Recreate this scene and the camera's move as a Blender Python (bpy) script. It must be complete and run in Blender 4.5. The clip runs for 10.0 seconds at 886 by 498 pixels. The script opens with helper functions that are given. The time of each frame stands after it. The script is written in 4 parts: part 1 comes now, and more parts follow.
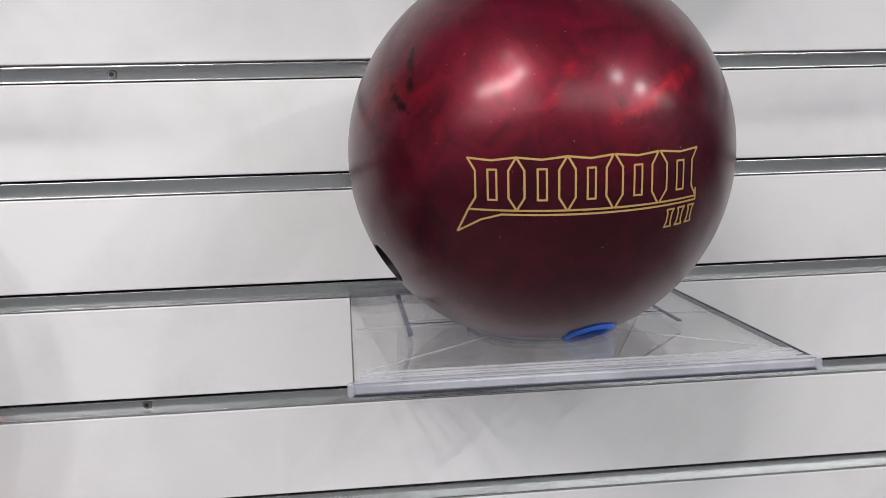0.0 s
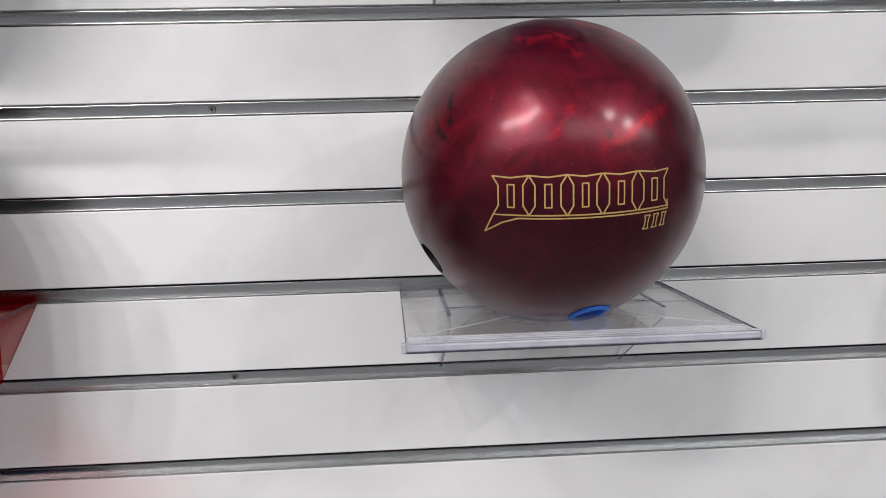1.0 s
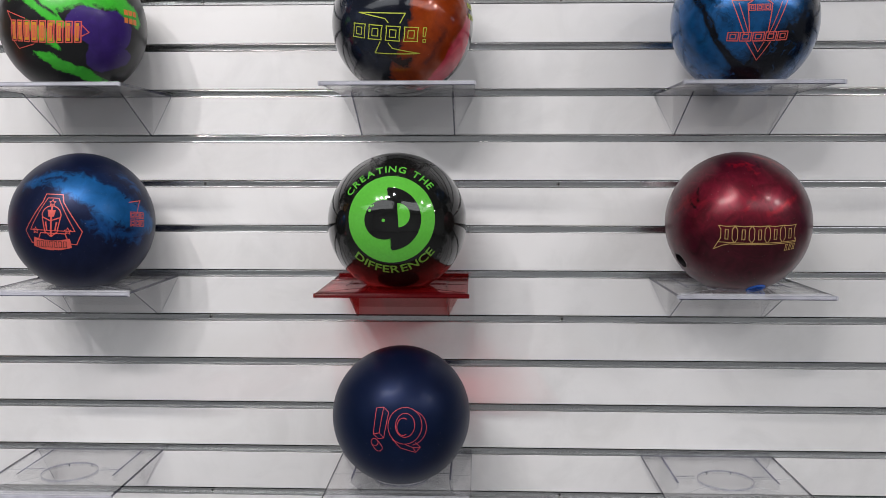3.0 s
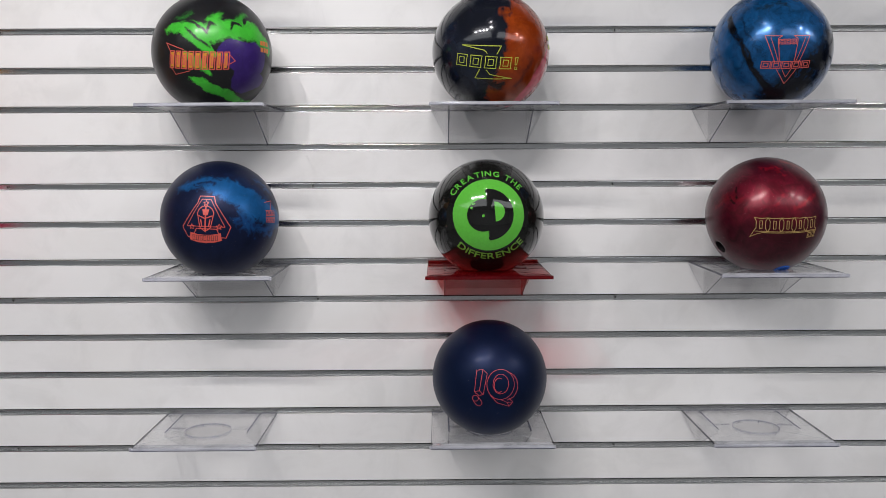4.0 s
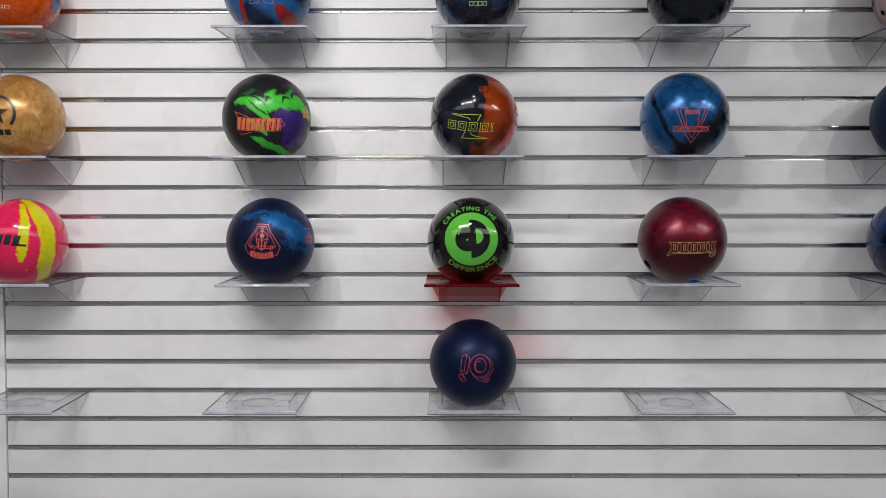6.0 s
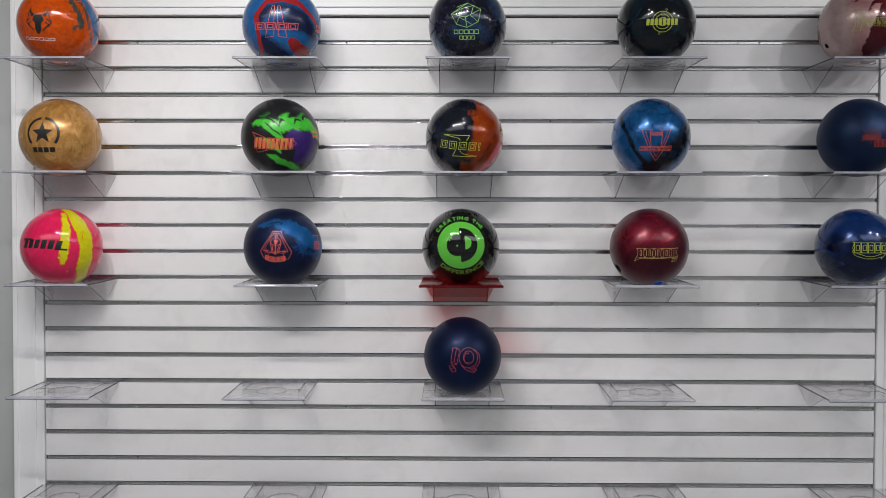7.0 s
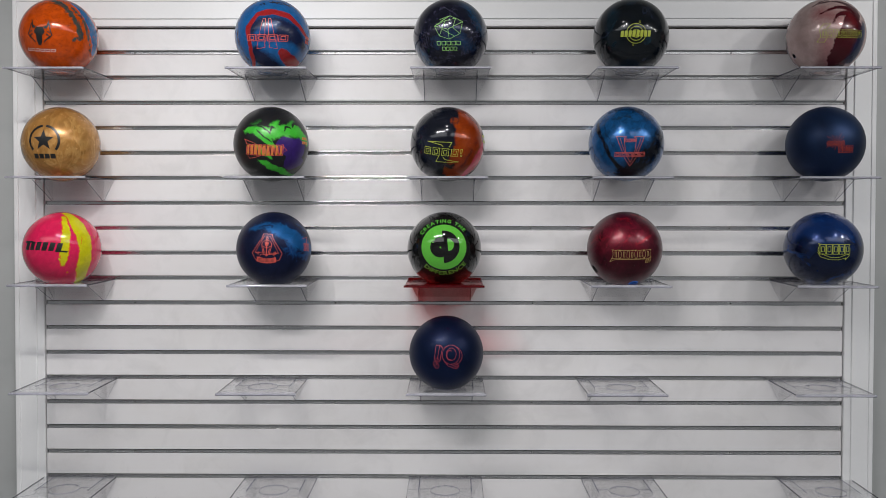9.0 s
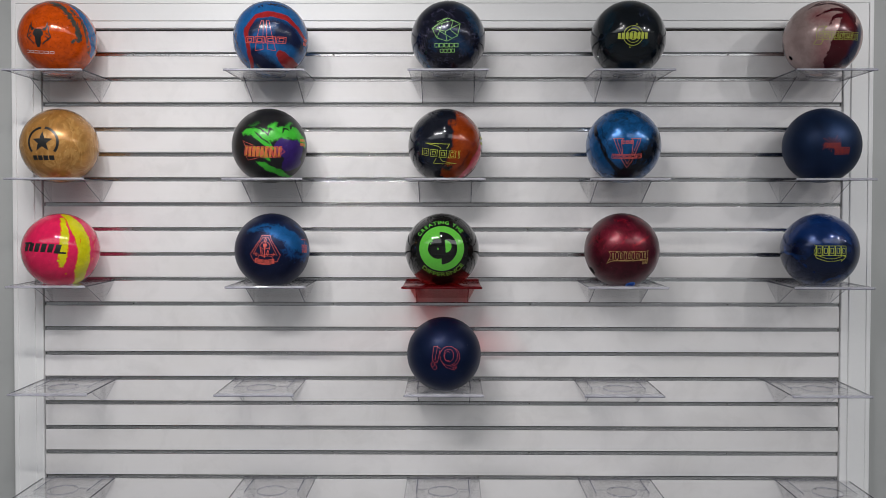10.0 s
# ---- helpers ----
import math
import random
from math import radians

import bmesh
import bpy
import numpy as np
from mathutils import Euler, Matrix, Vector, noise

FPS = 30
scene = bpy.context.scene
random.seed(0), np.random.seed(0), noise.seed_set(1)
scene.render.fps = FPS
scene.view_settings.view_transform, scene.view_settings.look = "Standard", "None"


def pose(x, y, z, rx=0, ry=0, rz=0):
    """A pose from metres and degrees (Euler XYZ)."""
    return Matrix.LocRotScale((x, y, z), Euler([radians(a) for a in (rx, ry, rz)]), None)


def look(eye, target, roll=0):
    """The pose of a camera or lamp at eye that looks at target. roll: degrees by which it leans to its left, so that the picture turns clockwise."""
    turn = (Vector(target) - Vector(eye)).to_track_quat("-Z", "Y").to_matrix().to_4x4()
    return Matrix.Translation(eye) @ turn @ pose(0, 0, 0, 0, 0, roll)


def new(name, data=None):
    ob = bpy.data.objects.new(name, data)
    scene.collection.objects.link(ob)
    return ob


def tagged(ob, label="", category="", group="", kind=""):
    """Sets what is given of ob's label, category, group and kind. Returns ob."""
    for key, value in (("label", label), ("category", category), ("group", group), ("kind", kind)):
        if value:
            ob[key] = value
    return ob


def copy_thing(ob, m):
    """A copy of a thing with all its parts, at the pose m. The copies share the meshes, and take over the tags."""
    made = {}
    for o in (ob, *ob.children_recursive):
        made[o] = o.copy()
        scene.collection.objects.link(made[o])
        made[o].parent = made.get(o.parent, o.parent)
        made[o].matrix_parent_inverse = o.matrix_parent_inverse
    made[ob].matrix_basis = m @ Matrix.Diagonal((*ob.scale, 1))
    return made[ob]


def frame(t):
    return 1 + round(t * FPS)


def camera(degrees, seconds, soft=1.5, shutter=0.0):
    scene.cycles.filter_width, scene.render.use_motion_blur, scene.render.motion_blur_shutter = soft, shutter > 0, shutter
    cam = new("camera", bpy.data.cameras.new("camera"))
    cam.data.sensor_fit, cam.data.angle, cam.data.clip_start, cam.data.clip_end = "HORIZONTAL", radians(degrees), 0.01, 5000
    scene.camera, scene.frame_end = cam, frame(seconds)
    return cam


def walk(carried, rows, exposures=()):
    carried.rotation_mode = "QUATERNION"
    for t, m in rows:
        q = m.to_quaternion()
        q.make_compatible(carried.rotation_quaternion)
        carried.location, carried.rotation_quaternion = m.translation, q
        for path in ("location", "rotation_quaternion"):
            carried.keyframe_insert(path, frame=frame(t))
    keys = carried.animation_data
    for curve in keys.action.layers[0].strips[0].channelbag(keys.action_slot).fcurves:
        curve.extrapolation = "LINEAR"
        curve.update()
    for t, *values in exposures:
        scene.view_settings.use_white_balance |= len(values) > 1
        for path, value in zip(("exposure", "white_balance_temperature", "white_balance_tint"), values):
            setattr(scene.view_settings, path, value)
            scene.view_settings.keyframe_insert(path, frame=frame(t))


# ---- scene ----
# The wall's face is y = 0, x runs along it, and the groove under the third row of shelves is at z = GROOVE.
GROOVE, PITCH = 1.25, 0.0762
cam = camera(53.68, 10.0, soft=0.9)
ROWS = [
    (0.0, 0.3985, -0.6125, 1.4228, -6.450, -6.560, 1.710),
    (0.5, 0.4244, -0.6430, 1.4250, -4.067, -5.374, 1.679),
    (1.0, 0.3894, -0.7476, 1.4218, -3.768, -5.077, 1.596),
    (1.5, 0.2937, -0.9444, 1.4312, -2.495, -4.668, 1.493),
    (2.0, 0.2318, -1.1218, 1.4485, -1.466, -3.789, 1.216),
    (2.5, 0.1780, -1.3203, 1.4410, 0.430, -4.060, 0.532),
    (3.0, 0.1061, -1.4795, 1.4643, 2.098, -3.684, -0.072),
    (3.2, 0.0614, -1.5386, 1.4653, 2.245, -3.808, -0.162),
    (4.3, -0.1252, -1.8617, 1.4820, -0.932, -4.229, 0.415),
    (4.5, -0.1089, -1.9417, 1.4768, -0.219, -4.097, 0.453),
    (5.0, -0.1205, -2.0743, 1.4873, -0.073, -3.956, 0.497),
    (5.5, -0.1352, -2.1456, 1.4610, -0.074, -3.612, 0.436),
    (6.0, -0.0734, -2.2913, 1.4812, 0.266, -2.184, 0.058),
    (7.3, -0.0300, -2.6130, 1.4658, 0.535, -1.275, -0.105),
    (7.5, -0.0147, -2.6379, 1.4691, 0.398, -1.313, -0.088),
    (8.0, 0.0079, -2.6638, 1.4853, 0.536, -1.519, -0.066),
    (8.5, 0.0101, -2.6667, 1.4734, 0.610, -1.289, -0.080),
    (9.0, 0.0022, -2.6685, 1.4732, 0.476, -1.242, -0.065),
    (9.5, 0.0025, -2.6721, 1.4725, 0.412, -1.229, -0.068),
    (10.0, 0.0066, -2.6755, 1.4781, 0.426, -1.258, -0.066),
]
walk(cam, [(t, pose(x, y, z, 90 + pitch, roll, yaw)) for t, x, y, z, yaw, pitch, roll in ROWS],
     [(0.0, 0.25), (1.5, 0.20), (2.5, 0.06), (4.5, -0.10), (6.0, -0.14), (7.5, -0.17), (10.0, -0.20)])

# ---- light ----
scene.cycles.transparent_max_bounces = 32
world = bpy.data.worlds.new("world")
scene.world = world
world.use_nodes = True
world.node_tree.nodes["Background"].inputs["Color"].default_value = (0.5, 0.5, 0.52, 1)
world.node_tree.nodes["Background"].inputs["Strength"].default_value = 0.02


def track_spot(x, y, z, aim, watts, size=115):
    lamp = bpy.data.lights.new("track_spot", "SPOT")
    lamp.energy, lamp.spot_size, lamp.spot_blend = watts, radians(size), 0.9
    lamp.shadow_soft_size, lamp.color = 0.034, (1.0, 0.972, 0.962)
    ob = new("track_spot", lamp)
    ob.matrix_world = look((x, y, z), aim)
    return ob


LAMP_Z = GROOVE + 1.45
for x, y, watts, aim in ((-0.95, -1.55, 46, -1.15), (-0.68, -1.55, 30, -0.9), (-0.46, -1.57, 21, -0.6), (-0.28, -1.55, 18, -0.25), (-0.04, -1.36, 16, 0.0), (-0.05, -0.98, 4, -0.3),
                         (1.64, -1.5, 20, 1.2), (2.4, -1.6, 37, 1.55), (3.2, -1.6, 11, 1.85), (4.0, -1.6, 8, 2.3)):
    track_spot(x, y, LAMP_Z, (aim, 0.0, 0.42 if x < 0 else 0.8), watts, 112)
# broad unseen ceiling panels further back, guessed from a streak on balls, sized as fill
for x, y, watts in ((-1.9, -3.1, 46), (2.3, -3.1, 56)):
    panel = bpy.data.lights.new("hall_fill_panel", "AREA")
    panel.shape, panel.size, panel.size_y, panel.energy, panel.color = "RECTANGLE", 3.6, 1.5, watts, (0.95, 0.98, 1.0)
    new("hall_fill_panel", panel).matrix_world = look((x, y, 3.05), (x, y + 0.01, 0))

# ---- materials ----


class Nodes:
    """Short hand for a material's nodes."""

    def __init__(self, name):
        self.mat = bpy.data.materials.new(name)
        self.mat.use_nodes = True
        self.tree = self.mat.node_tree
        self.tree.nodes.clear()
        self.out = self.tree.nodes.new("ShaderNodeOutputMaterial")

    def put(self, kind, **sockets):
        node = self.tree.nodes.new(kind)
        for key, value in sockets.items():
            self.feed(node, key, value)
        return node

    def feed(self, node, key, value):
        socket = node.inputs[int(key[1:])] if key[0] == "i" and key[1:].isdigit() else node.inputs[key.replace("_", " ")]
        if isinstance(value, bpy.types.NodeSocket):
            self.tree.links.new(value, socket)
        elif isinstance(value, tuple) and len(value) == 3 and socket.type == "RGBA":
            socket.default_value = (*value, 1)
        else:
            socket.default_value = value

    def maths(self, kind, a, b=0.0, clamp=False):
        node = self.tree.nodes.new("ShaderNodeMath")
        node.operation, node.use_clamp = kind, clamp
        self.feed(node, "i0", a), self.feed(node, "i1", b)
        return node.outputs[0]

    def mix(self, amount, a, b, blend="MIX"):
        node = self.tree.nodes.new("ShaderNodeMix")
        node.data_type, node.blend_type = "RGBA", blend
        self.feed(node, "i0", amount), self.feed(node, "i6", a), self.feed(node, "i7", b)
        return node.outputs[2]

    def ramp(self, value, stops, smooth="LINEAR"):
        node = self.tree.nodes.new("ShaderNodeValToRGB")
        node.color_ramp.interpolation = smooth
        elements = node.color_ramp.elements
        while len(elements) < len(stops):
            elements.new(0.5)
        for element, (at, colour) in zip(elements, stops):
            element.position = at
            element.color = (*colour, 1) if isinstance(colour, tuple) else (colour, colour, colour, 1)
        self.feed(node, "Fac", value)
        return node.outputs[0]

    def noise(self, vector, scale, detail=4.0, rough=0.55, warp=0.0):
        node = self.put("ShaderNodeTexNoise", Scale=scale, Detail=detail, Roughness=rough, Distortion=warp)
        if vector is not None:
            self.feed(node, "Vector", vector)
        return node.outputs["Fac"]

    def bump(self, height, strength, distance):
        return self.put("ShaderNodeBump", Height=height, Strength=strength, Distance=distance).outputs[0]

    def principled(self, **sockets):
        shader = self.put("ShaderNodeBsdfPrincipled", **sockets)
        self.tree.links.new(shader.outputs[0], self.out.inputs[0])
        return self.mat


def painted(name, colour, rough=0.45, grime=0.06, scale=3.0, orange_peel=0.08):
    n = Nodes(name)
    at = n.put("ShaderNodeTexCoord").outputs["Object"]
    broad = n.ramp(n.noise(at, scale, 5), [(0.35, 1.0 - grime), (0.7, 1.0)])
    fine = n.ramp(n.noise(at, scale * 60, 3), [(0.3, 0.985), (0.7, 1.0)])
    base = n.mix(1.0, n.mix(1.0, colour, broad, "MULTIPLY"), fine, "MULTIPLY")
    return n.principled(Base_Color=base, Roughness=n.maths("ADD", rough - 0.06, n.maths("MULTIPLY", n.noise(at, scale * 8), 0.14)),
                        Normal=n.bump(n.noise(at, 420, 2), orange_peel, 0.0006))


def slat_paint():
    """White melamine with faint scuffing, hand marks and painted-in caustic mottling, each board a touch different."""
    n = Nodes("slat_melamine")
    at = n.put("ShaderNodeTexCoord").outputs["Object"]
    lot = n.put("ShaderNodeObjectInfo").outputs["Random"]
    shift = n.put("ShaderNodeCombineXYZ", X=n.maths("MULTIPLY", lot, 9.0), Y=n.maths("MULTIPLY", lot, 5.0), Z=n.maths("MULTIPLY", lot, 31.0)).outputs[0]
    place = n.put("ShaderNodeVectorMath", i0=at, i1=shift).outputs[0]
    # Scuffing, deepened to take in the smoky shade below the shelves.
    scuffs_and_shade = n.ramp(n.noise(place, 9.0, 7, 0.62, 0.8), [(0.34, 0.93), (0.52, 1.0)])
    tone = n.ramp(lot, [(0.0, (0.775, 0.758, 0.765)), (1.0, (0.80, 0.785, 0.79))])
    # Warm mottling in the colour replaces caustics of the clear shelves.
    caustic_mottle = n.ramp(n.noise(place, 3.5, 6, 0.6, 0.6), [(0.46, 0.0), (0.74, 0.40)])
    base = n.mix(1.0, n.mix(caustic_mottle, tone, (0.69, 0.665, 0.645)), scuffs_and_shade, "MULTIPLY")
    gloss = n.maths("ADD", 0.34, n.maths("MULTIPLY", n.noise(place, 22.0, 5), 0.16))
    return n.principled(Base_Color=base, Roughness=gloss, Normal=n.bump(n.noise(at, 700, 2), 0.05, 0.0004))


def brushed_metal(name, colour, rough):
    n = Nodes(name)
    at = n.put("ShaderNodeTexCoord").outputs["Object"]
    drawn = n.put("ShaderNodeMapping", Vector=at, Scale=(3.0, 900.0, 900.0)).outputs[0]
    lines = n.noise(drawn, 1.0, 3)
    dull = n.noise(at, 14.0, 5)
    return n.principled(Base_Color=n.mix(n.ramp(dull, [(0.3, 0.0), (0.75, 0.35)]), colour, tuple(0.7 * c for c in colour)), Metallic=1.0,
                        Roughness=n.maths("ADD", rough, n.maths("MULTIPLY", dull, 0.12)), Normal=n.bump(lines, 0.05, 0.0002))


def acrylic(name, clear, film, film_amount, gloss_rough=0.03, caustic_streaks=0.0):
    """Thin cast acrylic: lets light through, glints by its angle, with a faint scratched film."""
    n = Nodes(name)
    at = n.put("ShaderNodeTexCoord").outputs["Object"]
    scratches = n.noise(n.put("ShaderNodeMapping", Vector=at, Scale=(40.0, 400.0, 60.0)).outputs[0], 1.0, 3)
    haze = n.maths("MULTIPLY", n.ramp(n.noise(at, 30.0, 5), [(0.3, 0.55), (0.75, 1.0)]), film_amount)
    # Streaks in the tint stand in for caustics that the plate would throw.
    if caustic_streaks:
        lines = n.ramp(n.noise(n.put("ShaderNodeMapping", Vector=at, Scale=(46.0, 16.0, 30.0)).outputs[0], 1.0, 4, 0.6, 1.6), [(0.36, 1.0 - caustic_streaks), (0.50, 1.0), (0.56, 1.0 - 0.6 * caustic_streaks), (0.64, 1.0)])
        clear = n.mix(1.0, clear, lines, "MULTIPLY")
    through_it = n.put("ShaderNodeBsdfTransparent", Color=clear).outputs[0]
    dusty = n.put("ShaderNodeBsdfDiffuse", Color=film).outputs[0]
    body = n.put("ShaderNodeMixShader", i0=haze, i1=through_it, i2=dusty).outputs[0]
    shine = n.put("ShaderNodeBsdfGlossy", Roughness=gloss_rough, Normal=n.bump(scratches, 0.04, 0.0003)).outputs[0]
    facing = n.put("ShaderNodeLayerWeight", Blend=0.5).outputs["Facing"]
    edge = n.maths("ADD", 0.035, n.maths("MULTIPLY", n.maths("POWER", facing, 4.5), 0.70))
    n.tree.links.new(n.put("ShaderNodeMixShader", i0=edge, i1=body, i2=shine).outputs[0], n.out.inputs[0])
    return n.mat


def ball_skin(name, base, layers=(), scale=9.0, warp=1.2, detail=5.0, rough=0.12, coat=1.0, metallic=0.0, seed=0.0, streak=(1, 1, 1), coat_rough=None, turn=0.0, sheen=None):
    """Poured resin: a base colour and layers (axis, low, high, soft, colour, tear, second) laid over it where the place along the axis, torn by noise, lies
    between low and high; second = (axis, low) keeps a layer to one side."""
    n = Nodes(name)
    at = n.put("ShaderNodeMapping", Vector=n.put("ShaderNodeTexCoord").outputs["Object"], Rotation=(0.0, 0.0, radians(-turn))).outputs[0]
    place = n.put("ShaderNodeMapping", Vector=at, Location=(seed, seed * 0.7, -seed), Scale=streak).outputs[0]
    fold = n.put("ShaderNodeTexNoise", Vector=place, Scale=scale * 0.8, Detail=2.0)
    fold_scale = n.put("ShaderNodeVectorMath", i0=fold.outputs["Color"], i1=(0.07, 0.07, 0.07))
    fold_scale.operation = "MULTIPLY"
    bent = n.put("ShaderNodeVectorMath", i0=place, i1=fold_scale.outputs[0]).outputs[0]

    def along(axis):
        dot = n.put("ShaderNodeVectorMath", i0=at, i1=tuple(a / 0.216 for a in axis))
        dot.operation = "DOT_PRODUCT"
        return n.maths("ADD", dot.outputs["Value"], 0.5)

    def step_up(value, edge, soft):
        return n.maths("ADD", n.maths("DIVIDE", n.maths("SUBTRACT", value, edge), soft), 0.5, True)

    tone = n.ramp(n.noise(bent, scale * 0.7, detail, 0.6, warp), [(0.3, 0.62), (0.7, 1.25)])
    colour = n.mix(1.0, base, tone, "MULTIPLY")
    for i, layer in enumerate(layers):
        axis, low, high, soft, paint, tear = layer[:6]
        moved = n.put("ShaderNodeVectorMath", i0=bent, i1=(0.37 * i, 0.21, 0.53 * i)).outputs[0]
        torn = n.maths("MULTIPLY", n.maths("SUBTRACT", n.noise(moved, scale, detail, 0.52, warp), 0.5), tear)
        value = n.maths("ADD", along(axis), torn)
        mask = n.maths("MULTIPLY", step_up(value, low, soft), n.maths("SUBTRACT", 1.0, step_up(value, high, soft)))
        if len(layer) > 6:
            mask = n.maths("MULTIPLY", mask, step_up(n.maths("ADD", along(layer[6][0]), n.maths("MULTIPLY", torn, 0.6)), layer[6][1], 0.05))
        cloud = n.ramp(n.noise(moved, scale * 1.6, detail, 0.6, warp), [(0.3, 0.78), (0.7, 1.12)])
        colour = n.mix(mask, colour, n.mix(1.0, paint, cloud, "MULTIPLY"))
    wear = n.noise(at, 60.0, 4)
    specks = n.maths("MULTIPLY", n.ramp(n.noise(at, 620.0, 1), [(0.775, 0.0), (0.80, 1.0)]), 0.35)
    colour = n.mix(specks, colour, (0.45, 0.43, 0.42))
    return n.principled(Base_Color=colour, Roughness=n.maths("ADD", rough, n.maths("MULTIPLY", wear, 0.05)), Coat_Weight=0.75 * coat, Specular_IOR_Level=(0.5 - 0.25 * coat) if sheen is None else sheen,
                        Coat_Roughness=rough * 0.5 if coat_rough is None else coat_rough, Metallic=metallic, IOR=1.42, Coat_IOR=1.38, Normal=n.bump(n.noise(at, 160.0, 3), 0.015, 0.0004))


def seen_from(eye, x, z):
    """The axes (right, up, towards the eye) by which a swirl is laid out on a ball at x and z."""
    n = (Vector(eye) - Vector((x, -0.1172, GROOVE + z))).normalized()
    right = Vector((0, 0, 1)).cross(n).normalized()
    return right, n.cross(right), n


def poured(name, axes, base, swirls, grain=(5.0, 0.10), mottle=(0.62, 1.25), rough=0.12, coat=1.0, metallic=0.0, seed=0.0, coat_rough=None, sheen=None, veins=()):
    """Poured resin with swirls, each (way, colour, soft edge, tear): a way is a row of (across, up, width) over the ball's face, in ball radii.
    grain: the scale and the strength of the folds that bend all swirls; veins: (low, high, soft, colour, scale) thin threads all over."""
    n = Nodes(name)
    obj = n.put("ShaderNodeTexCoord").outputs["Object"]
    unit = n.put("ShaderNodeVectorMath", i0=obj, i1=(1 / 0.108,) * 3)
    unit.operation = "MULTIPLY"
    at = unit.outputs[0]
    place = n.put("ShaderNodeVectorMath", i0=at, i1=(seed, seed * 0.7, -seed)).outputs[0]
    fold = n.put("ShaderNodeTexNoise", Vector=place, Scale=grain[0] * 0.5, Detail=4.0, Roughness=0.5, Distortion=0.8)
    centred = n.put("ShaderNodeVectorMath", i0=fold.outputs["Color"], i1=(-0.5, -0.5, -0.5)).outputs[0]
    sized = n.put("ShaderNodeVectorMath", i0=centred, i1=(grain[1] * 2.2,) * 3)
    sized.operation = "MULTIPLY"
    bent = n.put("ShaderNodeVectorMath", i0=at, i1=sized.outputs[0]).outputs[0]

    def spot(u, v):
        flat = min(0.995, math.hypot(u, v))
        k = flat / max(math.hypot(u, v), 1e-6)
        return axes[0] * (u * k) + axes[1] * (v * k) + axes[2] * math.sqrt(1 - flat * flat)

    def vector_maths(kind, a, b):
        node = n.put("ShaderNodeVectorMath", i0=a, i1=b)
        node.operation = kind
        return node

    def depth(way):
        """How deep a place lies inside the swirl."""
        deepest = None
        legs = list(zip(way, way[1:])) if len(way) > 1 else [(way[0], way[0])]
        for (u0, v0, r0), (u1, v1, r1) in legs:
            a, b = spot(u0, v0), spot(u1, v1)
            run = b - a
            far = vector_maths("SUBTRACT", bent, tuple(a)).outputs[0]
            if run.length < 1e-5:
                inside = n.maths("SUBTRACT", r0, vector_maths("LENGTH", far, (0.0, 0.0, 0.0)).outputs["Value"])
            else:
                share = n.maths("MULTIPLY", vector_maths("DOT_PRODUCT", far, tuple(run)).outputs["Value"], 1.0 / run.length_squared, True)
                along = n.put("ShaderNodeVectorMath", i0=tuple(run))
                along.operation = "SCALE"
                n.feed(along, "Scale", share)
                gap = vector_maths("DISTANCE", far, along.outputs[0]).outputs["Value"]
                inside = n.maths("SUBTRACT", n.maths("ADD", n.maths("MULTIPLY", share, r1 - r0), r0), gap)
            deepest = inside if deepest is None else n.maths("MAXIMUM", deepest, inside)
        return deepest

    tone = n.ramp(n.noise(bent, grain[0] * 0.8, 5, 0.6, 1.2), [(0.3, mottle[0]), (0.7, mottle[1])])
    ragged = n.maths("SUBTRACT", n.noise(place, grain[0] * 1.4, 6, 0.6, 1.5), 0.5)
    colour = base
    for way, paint, soft, tear in swirls:
        mask = n.maths("ADD", n.maths("DIVIDE", n.maths("ADD", depth(way), n.maths("MULTIPLY", ragged, tear)), soft), 0.5, True)
        colour = n.mix(mask, colour, paint)
    for low, high, soft, paint, scale in veins:
        thread = n.noise(bent, scale, 4, 0.5, 2.0)
        mask = n.maths("MULTIPLY", n.maths("ADD", n.maths("DIVIDE", n.maths("SUBTRACT", thread, low), soft), 0.5, True), n.maths("ADD", n.maths("DIVIDE", n.maths("SUBTRACT", high, thread), soft), 0.5, True))
        colour = n.mix(mask, colour, paint)
    colour = n.mix(1.0, colour, tone, "MULTIPLY")
    specks = n.maths("MULTIPLY", n.ramp(n.noise(obj, 620.0, 1), [(0.775, 0.0), (0.80, 1.0)]), 0.3)
    colour = n.mix(specks, colour, (0.45, 0.43, 0.42))
    return n.principled(Base_Color=colour, Roughness=n.maths("ADD", rough, n.maths("MULTIPLY", n.noise(obj, 60.0, 4), 0.05)), Coat_Weight=0.75 * coat, Specular_IOR_Level=(0.5 - 0.25 * coat) if sheen is None else sheen,
                        Coat_Roughness=rough * 0.5 if coat_rough is None else coat_rough, Metallic=metallic, IOR=1.42, Coat_IOR=1.38, Normal=n.bump(n.noise(obj, 160.0, 3), 0.015, 0.0004))


def ink(name, colour, rough=0.4):
    n = Nodes(name)
    at = n.put("ShaderNodeTexCoord").outputs["Object"]
    return n.principled(Base_Color=n.mix(n.noise(at, 240.0, 3), colour, tuple(0.72 * c for c in colour)), Roughness=rough)


SLAT = slat_paint()
ALU = brushed_metal("drawn_aluminium", (0.70, 0.70, 0.70), 0.17)
LIP = brushed_metal("bright_aluminium_lip", (0.66, 0.66, 0.66), 0.15)
STEEL = brushed_metal("zinc_steel", (0.42, 0.41, 0.40), 0.3)
SLOT = painted("screw_recess_black", (0.02, 0.02, 0.02), 0.6)
TRIM = painted("white_trim_paint", (0.86, 0.86, 0.865), 0.35, 0.06, 2.0)
GREY = painted("grey_wall_paint", (0.44, 0.45, 0.445), 0.6, 0.08, 1.2)
